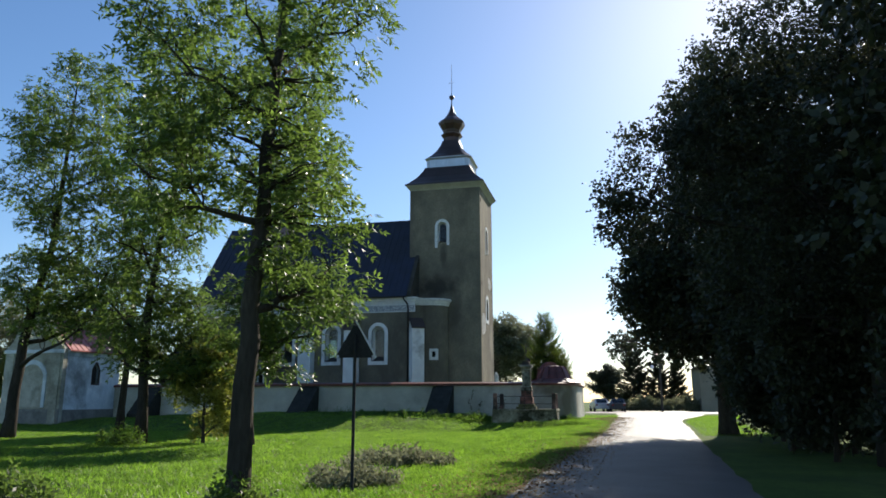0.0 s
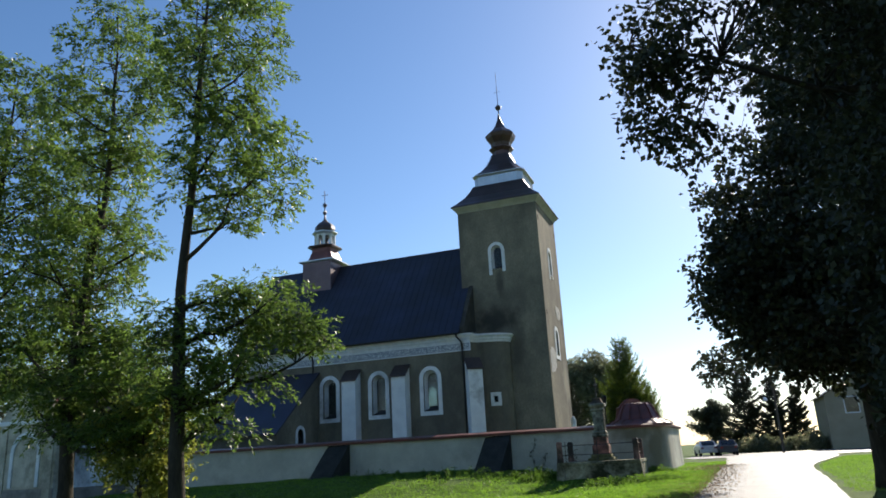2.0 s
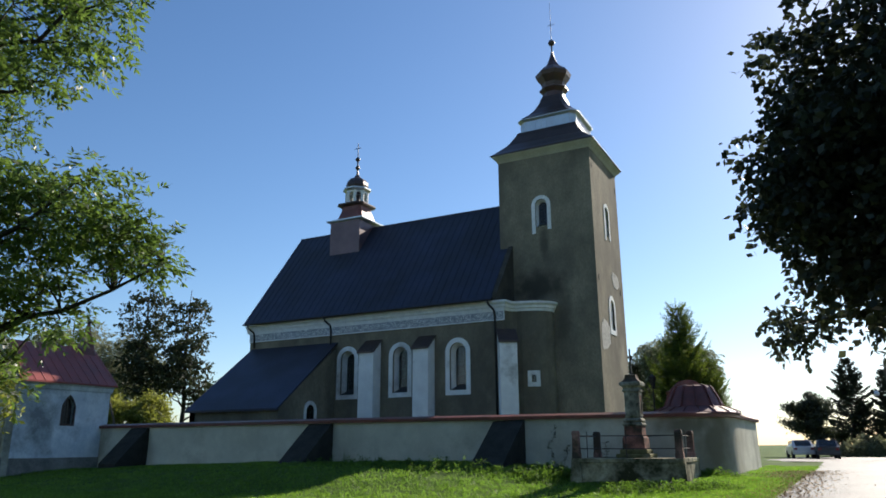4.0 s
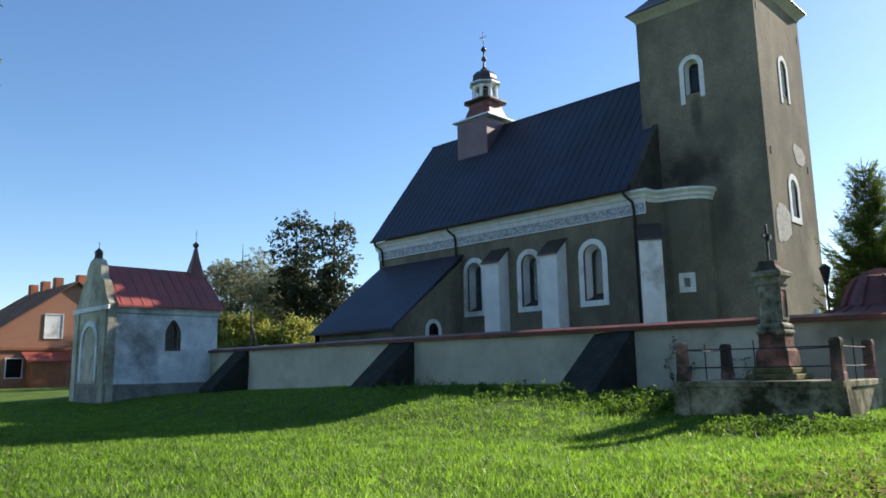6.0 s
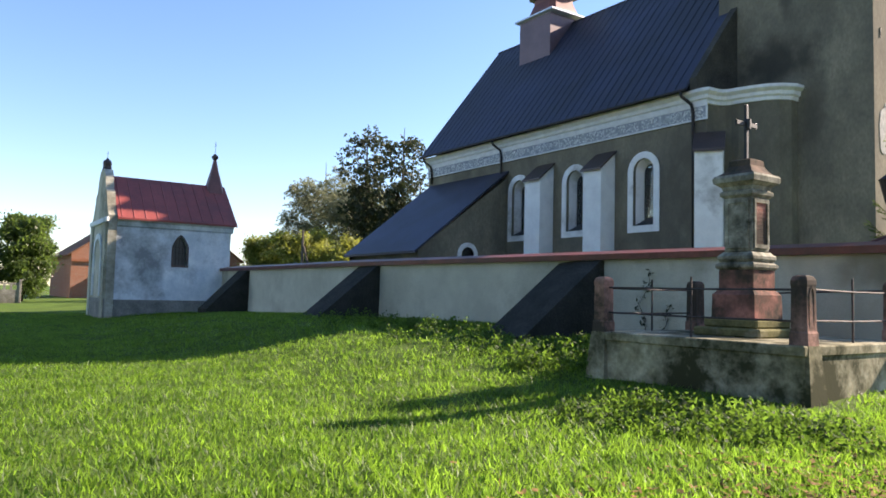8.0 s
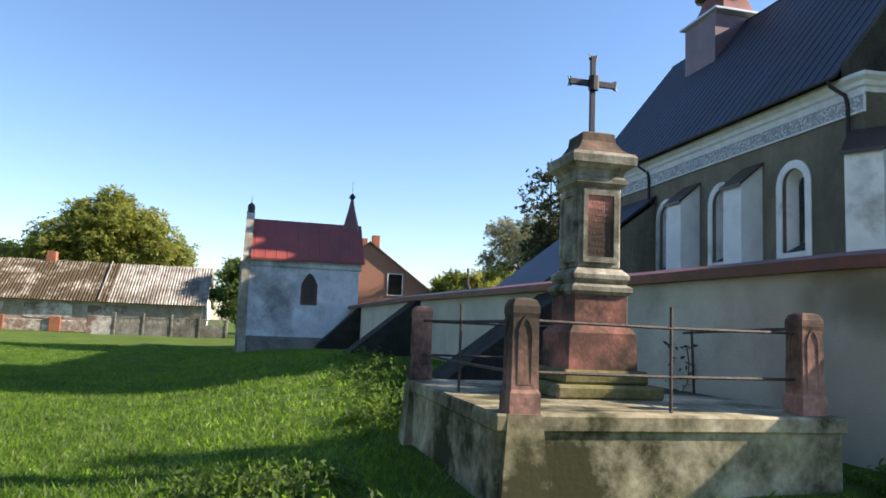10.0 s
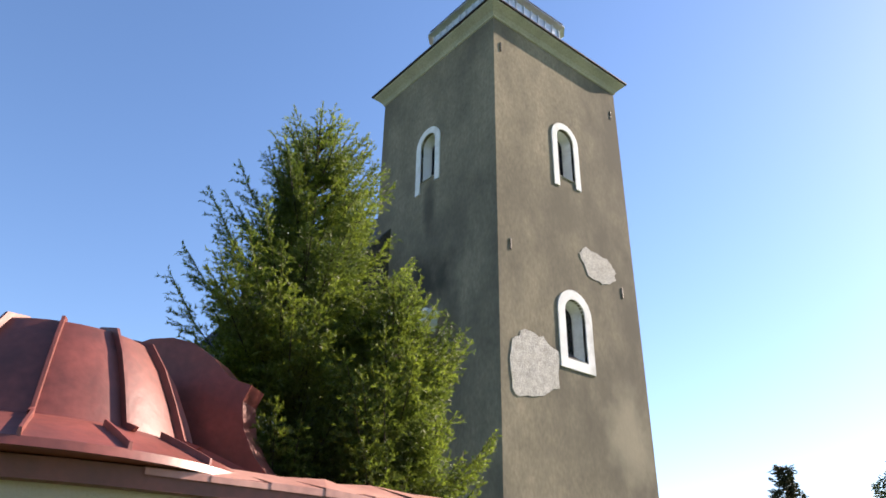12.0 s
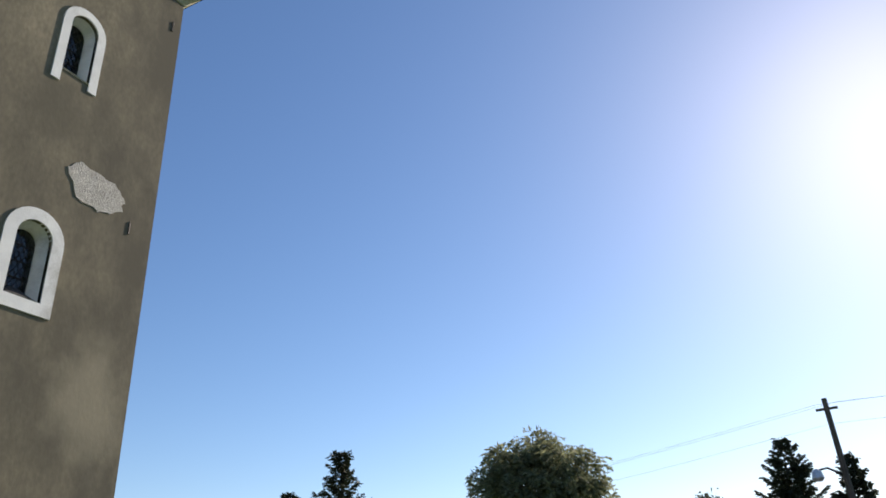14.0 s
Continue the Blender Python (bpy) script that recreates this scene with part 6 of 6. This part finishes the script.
def brickwork(name):
    m = material(name, (0.36, 0.15, 0.085), (0.27, 0.11, 0.06), 1.4, 18, 0.95, bump=0.3)
    n, l = m.node_tree.nodes, m.node_tree.links
    bt = n.new("ShaderNodeTexBrick")
    bt.inputs["Scale"].default_value = 1.0
    bt.inputs["Brick Width"].default_value, bt.inputs["Row Height"].default_value, bt.inputs["Mortar Size"].default_value = 0.25, 0.075, 0.01
    bt.inputs["Color1"].default_value, bt.inputs["Color2"].default_value, bt.inputs["Mortar"].default_value = (0.4, 0.14, 0.07, 1), (0.3, 0.11, 0.055, 1), (0.35, 0.3, 0.25, 1)
    co = n.new("ShaderNodeTexCoord")
    sw = n.new("ShaderNodeSeparateXYZ")
    cb = n.new("ShaderNodeCombineXYZ")
    ad = n.new("ShaderNodeMath")
    l.new(co.outputs["Object"], sw.inputs[0])
    l.new(sw.outputs[0], ad.inputs[0])
    l.new(sw.outputs[1], ad.inputs[1])
    l.new(ad.outputs[0], cb.inputs[0])
    l.new(sw.outputs[2], cb.inputs[1])
    l.new(cb.outputs[0], bt.inputs["Vector"])
    l.new(bt.outputs[0], n["Principled BSDF"].inputs["Base Color"])
    return m


M_BRICKWORK = brickwork("house_brickwork")
M_TILE = material("brown_roof_tile", (0.26, 0.125, 0.075), (0.17, 0.085, 0.055), 1.2, 12, 0.9, bump=0.4, stain=(0.11, 0.07, 0.05), stain_amount=0.35)
brick_house, hp = house("two-storey red brick house with brown roof and chimneys", -90, -74.4, 47.0, 63.2, 0.0, 4.6, 10.5, M_BRICKWORK, M_TILE, False,
      [("x", 53.2, 4.9, 1.5, 2.2, M_WHITE), ("x", 58.0, 4.9, 1.5, 2.2, M_DARKGLASS), ("x", 50.0, 1.2, 1.3, 1.7, M_DARKGLASS)],
      [(-75.8, 55.9, 9.5, 11.3), (-80, 55.1, 9.5, 11.4), (-84, 55.1, 9.5, 11.4), (-88, 55.1, 9.5, 11.4)])
hp("string_course", boxed(-74.4, -74.25, 47.0, 63.2, 3.7, 3.95), M_BRICK, "dark brick string course")
hp("porch_roof", prism([(-74.4, 3.6), (-72.4, 2.7), (-72.4, 2.55), (-74.4, 3.4)], "y", 50.5, 54.5), M_REDROOF, "red metal porch roof")
hp("porch_wall", boxed(-74.35, -72.6, 51.0, 54.0, 0.0, 2.6), M_BRICK)
house("cream rendered house beyond the junction", 10.2, 20, 96, 106, 0.0, 5.6, 8.4, M_CREAM, M_DARKTIN, True, [("y", 12.6, 3.6, 1.2, 1.5, M_DARKGLASS), ("y", 16.5, 3.6, 1.2, 1.5, M_DARKGLASS)])

barn = thing("barn", "long low barn with lichened corrugated roof and patched walls", "barn", (-67, 24, 0))
BI = Matrix.Translation((67, -24, 0))
def barn_part(name, bm, mat, label="", parent=None):
    bm.transform(BI)
    return part(name, bm, mat, parent or barn, label)
barn_part("wall", prism([(-73.0, 0), (-64.6, 0), (-64.6, 2.85), (-68.7, 6.0), (-73.0, 2.85)], "y", 8, 39.4), M_OLDPLASTER)
def corrugated(ya, yb, top, bottom):
    bm = bmesh.new()
    n = int((yb - ya) / 0.06)
    rows = []
    nrm = Vector((3.5, 0, 4.4)).normalized()
    for p in (bottom, top):
        rows.append([bm.verts.new(Vector((p[0], ya + (yb - ya) * i / n, p[1])) + nrm * 0.05 * math.sin(i * math.pi / 2 + 0.7)) for i in range(n + 1)])
    for i in range(n):
        bm.faces.new((rows[0][i], rows[0][i + 1], rows[1][i + 1], rows[1][i]))
    return bm
yy = 7.6
while yy < 39.5:
    barn_part("roof_sheet", corrugated(yy, min(yy + 1.17, 39.75), (-66.4, 4.46), (-64.1, 2.62)), M_FIBRE if yy > 31 else M_LICHEN)
    barn_part("roof_sheet", corrugated(yy, min(yy + 1.17, 39.75), (-68.75, 6.25), (-66.35, 4.4)), M_FIBRE if yy > 31 else M_LICHEN)
    yy += 1.15
barn_part("roof", prism([(-68.7, 6.2), (-73.5, 2.6), (-73.5, 2.5), (-68.7, 6.05)], "y", 7.6, 39.75), M_FIBRE)
barn_part("verge_board", tube(bmesh.new(), [(-64.1, 31.0, 2.75), (-66.4, 31.0, 4.58), (-68.7, 31.0, 6.4)], 0.07, 4), M_FIBRE, "pale lapped verge strip")
# Thin skin over the end gable, coloured white to brighten its sunlit face.
barn_part("end_wall", prism([(-73.0, 0), (-64.6, 0), (-64.6, 2.8), (-68.7, 5.95), (-73.0, 2.8)], "y", 39.403, 39.45), M_WHITE, "end wall skin whitened for the sunlight on it")
for y0, y1, z0, z1 in ((25.3, 28.9, 1.15, 2.35), (30.2, 33.2, 1.25, 2.3), (20.0, 23.6, 1.2, 2.3)):
    barn_part("whitewash_patch", prism(rough_edge([(y0, z0), ((y0 + y1) / 2, z0 - 0.12), (y1, z0 + 0.05), (y1 + 0.1, z1), ((y0 + y1) / 2, z1 + 0.1), (y0 - 0.05, z1 - 0.05)], int(y0)), "x", -64.6, -64.56), M_FLAKED, "flaking whitewashed wall patch")
barn_part("plinth", boxed(-64.6, -64.5, 12.0, 32.0, 0.0, 0.95, 0.03), M_RUBBLE, "whitewashed rubble plinth")
barn_part("chimney", boxed(-69.2, -68.5, 25.5, 26.3, 5.6, 7.0, 0.03), M_BRICK, "short brick chimney")
for y in (23.0, 27.3):
    barn_part("brick_pier", boxed(-64.5, -64.35, y, y + 0.9, 0, 1.25, 0.03), M_BRICK, "red brick pier")

fence = thing("panel_fence", "low weathered concrete panel fence before the barn", "fence", (-59, 36, 0))
part("panel", boxed(-0.04, 0.04, -4.6, -2.6, 0, 1.45, 0.02), M_FLAKED, fence, "whitewashed concrete panel")
yy = 33.4
while yy < 42.5:
    bm = boxed(-0.08, 0.08, yy - 36 - 0.08, yy - 36 + 0.08, -0.5, 1.75, 0.02)
    part("post", bm, M_PANEL, fence)
    if yy < 41:
        holes = [[(yy - 36 + 0.35 + 0.42 * i, 1.0), (yy - 36 + 0.62 + 0.42 * i, 1.0), (yy - 36 + 0.62 + 0.42 * i, 1.38), (yy - 36 + 0.35 + 0.42 * i, 1.38)] for i in range(4)]
        part("panel", holed([(yy - 36 + 0.08, 0), (yy - 36 + 2.02, 0), (yy - 36 + 2.02, 1.5), (yy - 36 + 0.08, 1.5)], holes, "x", -0.03, 0.03), M_PANEL, fence)
    yy += 2.1

# ---- poles and wires ----


def pole(label, x, y, h, brace=None, arm=False):
    ob = thing("utility_pole", label, "pole", (x, y, ground_z(x, y) - 0.3), "utility poles")
    part("mast", tube(bmesh.new(), [(0, 0, 0), (0, 0, h)], [0.13, 0.09], 8), M_WOODPOLE, ob)
    if brace:
        part("brace", tube(bmesh.new(), [(brace[0], brace[1], 0), (0.05, 0.05, h * 0.8)], 0.09, 8), M_WOODPOLE, ob)
    if arm:
        part("crossarm", boxed(-0.35, 0.35, -0.04, 0.04, h - 0.4, h - 0.32), M_WOODPOLE, ob)
        part("lamp_arm", tube(bmesh.new(), [(0, 0, h - 2.6), (-0.5, -0.1, h - 2.3), (-0.8, -0.15, h - 2.35)], 0.035, 6), M_SIGN, ob)
        part("lamp_head", lathe([(0.06, h - 2.3), (0.16, h - 2.4), (0.2, h - 2.6), (0.12, h - 2.7)], 10, -0.85, -0.15), M_TIN, ob, "grey street lamp head")
    return ob


pole("weathered wooden pole with a raking brace", -47.7, 58.7, 6.0, (1.2, 1.0))
pole("wooden utility pole with crossarms and a street lamp", 5.1, 88.0, 7.8, None, True)
wires = thing("overhead_wires", "thin overhead wires strung past the junction", "wire", (5.1, 88, 7.4))
for dx, dz in ((-0.3, 0.0), (0.3, 0.0), (0.0, -0.7)):
    for tx, ty in ((-55, 24), (60, -6)):
        pts = [(dx + tx * s, ty * s, dz - 1.6 * 4 * s * (1 - s) * 0.5) for s in [i / 10 for i in range(11)]]
        part("wire", tube(bmesh.new(), pts, 0.005, 3), M_IRON, wires)

# ---- low plants ----


def blades(name, label, points, height, width, per, mat, seed, spread=0.09, category="grass", lean=0.5):
    nr = np.random.default_rng(seed)
    p = np.repeat(np.array(points, float), per, axis=0)
    n = len(p)
    p[:, :2] += nr.normal(size=(n, 2)) * spread
    h = height * nr.uniform(0.45, 1.25, n)
    a = nr.uniform(0, 2 * math.pi, n)
    ln = nr.uniform(0.05, lean, n) * h
    tip = p + np.stack([np.cos(a) * ln, np.sin(a) * ln, h], 1)
    b = nr.uniform(0, math.pi, n)
    side = np.stack([np.cos(b), np.sin(b), np.zeros(n)], 1) * (width * nr.uniform(0.6, 1.3, n))[:, None]
    v = np.empty((n, 3, 3))
    v[:, 0], v[:, 1], v[:, 2] = p - side, p + side, tip
    me = quads_mesh(v.reshape(-1, 3), 3)
    me.materials.append(mat)
    return tagged(new(name, me), label, category, kind="stuff")


rng = random.Random(5)
spots = []
for _ in range(64000):
    y = rng.uniform(5, 51.2)
    x = road_left(y) - 0.3 - 42 * rng.random() ** 1.65
    if y > wall_front(x) - 0.1 or (PX0 - 0.2 < x < PX1 + 0.2 and y > PY0 - 0.15):
        continue
    if road_left(y) - x < 0.5 + 0.9 * abs(noise.noise((x, y * 0.5, 2))) and rng.random() < 0.75:
        continue
    if noise.noise((x * 0.45, y * 0.45, 5)) < -0.45 and rng.random() < 0.6:
        continue
    spots.append((x, y, ground_z(x, y) - 0.02))
blades("meadow_grass", "lush bright green meadow grass blades", spots, 0.105, 0.014, 13, M_BLADE, 71, 0.17, lean=1.3)
spots = []
for _ in range(9000):
    y = rng.uniform(36, 66)
    x = rng.choice((rng.uniform(-3.2, -0.4) + 0.03 * (y - 42), road_left(y) + 4.3 + 3.5 * smooth((y - 48) / 26) + rng.uniform(0.1, 3)))
    if x < 0 and (y > wall_front(x) - 0.1 and x < -2.4):
        continue
    spots.append((x, y, ground_z(x, y) - 0.02))
blades("verge_grass", "short green verge grass beside the lane", spots, 0.09, 0.009, 6, M_BLADE, 72)


def weeds(name, label, cx, cy, rx, ry, count, height, leaf, mat, seed):
    rr, nr = random.Random(seed), np.random.default_rng(seed)
    pts, rad = [], []
    for _ in range(count):
        a, d = rr.uniform(0, 2 * math.pi), rr.random() ** 0.6
        x, y = cx + rx * d * math.cos(a), cy + ry * d * math.sin(a)
        h = height * (1 - 0.5 * d) * rr.uniform(0.4, 1.1)
        for z in (0.3, 0.65, 1.0):
            pts.append((x, y, ground_z(x, y) + h * z))
            rad.append(0.16)
    me = quads_mesh(leaf_cloud(pts, rad, 9, leaf, nr, 0.1), 4)
    me.materials.append(mat)
    return tagged(new(name, me), label, "weeds", kind="stuff")


weeds("nettle_patch", "low bright nettle patch before the railed platform", -3.7, 44.9, 2.2, 1.1, 230, 0.26, 0.085, M_NETTLE, 81)
weeds("nettle_patch", "scattered weeds along the foot of the yard wall", -12.5, 47.2, 3.6, 1.0, 70, 0.4, 0.09, M_NETTLE, 82)
weeds("nettle_patch", "tall weeds at the corner of the railed platform", -8.4, 47.3, 1.3, 1.2, 90, 0.5, 0.1, M_NETTLE, 83)
weeds("nettle_patch", "low weeds at the rounded corner of the yard wall", -3.0, 50.8, 0.9, 0.45, 60, 0.3, 0.08, M_NETTLE, 95)
weeds("nettle_patch", "scattered weeds along the foot of the yard wall", -17.5, 47.4, 3.2, 0.8, 40, 0.35, 0.09, M_NETTLE, 84)
weeds("low_shrub", "grey-green shrub round the road sign", -5.1, 15.7, 1.0, 0.8, 110, 0.55, 0.1, M_LEAF_DULL, 85)
weeds("low_shrub", "grey-green shrub on the meadow", -5.6, 20.6, 1.5, 1.0, 140, 0.5, 0.12, M_LEAF_DULL, 86)
weeds("low_shrub", "bushy suckers round a tree foot", -5.2, 11.4, 0.5, 0.5, 50, 0.7, 0.1, M_LEAF, 87)
weeds("nettle_patch", "tall pale weeds at a tree foot", -19.6, 28.3, 1.0, 0.7, 60, 0.9, 0.12, M_NETTLE, 89)
weeds("low_shrub", "bushy suckers on the meadow", -10.0, 12.5, 0.9, 0.7, 60, 0.7, 0.12, M_LEAF, 88)
for i, (x, y, w) in enumerate(((3.4, 99, 3.0), (8.5, 98, 3.0))):
    weeds("hedge", "clipped dull green hedge beyond the junction", x, y, w, 1.0, 160, 2.0, 0.3, M_LEAF_DULL, 91 + i)
vine = bmesh.new()
rr = random.Random(3)
vp = []
for k in range(4):
    x = (-9.3, -8.95, -7.7, -7.4)[k]
    pts = [Vector((x, wall_front(x) - 0.06, 0.4))]
    for i in range((9, 5, 4, 6)[k]):
        pts.append(pts[-1] + Vector((rr.uniform(-0.16, 0.16), 0, rr.uniform(0.1, 0.26))))
        vp.append(tuple(pts[-1] - Vector((0, 0.04, 0))))
    tube(vine, pts, 0.008, 4)
vine_ob = thing("wall_vine", "sparse dark creeper on the yard wall", "vine", (-9, 51, 0))
vine.transform(Matrix.Translation((9, -51, 0)))
part("stem", vine, M_BARK, vine_ob)
me = quads_mesh(leaf_cloud([(a + 9, b - 51, c) for a, b, c in vp], [0.12] * len(vp), 7, 0.1, np.random.default_rng(3)), 4)
me.materials.append(M_LEAF_DARK)
new("foliage", me).parent = vine_ob

# fallen leaves along the lane's edge
nr = np.random.default_rng(9)
n = 20000
ly = nr.uniform(8, 58, n)
lx = np.array([road_left(y) for y in ly]) + nr.normal(size=n) * 0.8 - 0.4
base = np.stack([lx, ly, np.array([ground_z(x, y) for x, y in zip(lx, ly)]) + 0.05], 1)
u = nr.normal(size=(n, 3)) * np.array([1, 1, 0.25])
u /= np.linalg.norm(u, axis=1)[:, None]
w = np.stack([-u[:, 1], u[:, 0], nr.normal(size=n) * 0.2], 1)
s = nr.uniform(0.025, 0.055, n)[:, None]
v = np.stack([base - u * s, base + w * s * 0.6, base + u * s, base - w * s * 0.6], 1).reshape(-1, 3)
M_DEADLEAF = material("dead_leaf", (0.24, 0.15, 0.06), (0.16, 0.09, 0.04), 2, 12, 0.9, bump=0, random_tint=0.35)
me = quads_mesh(v, 4)
me.materials.append(M_DEADLEAF)
tagged(new("leaf_litter", me), "brown fallen leaves along the lane edge", "leaves", kind="stuff")
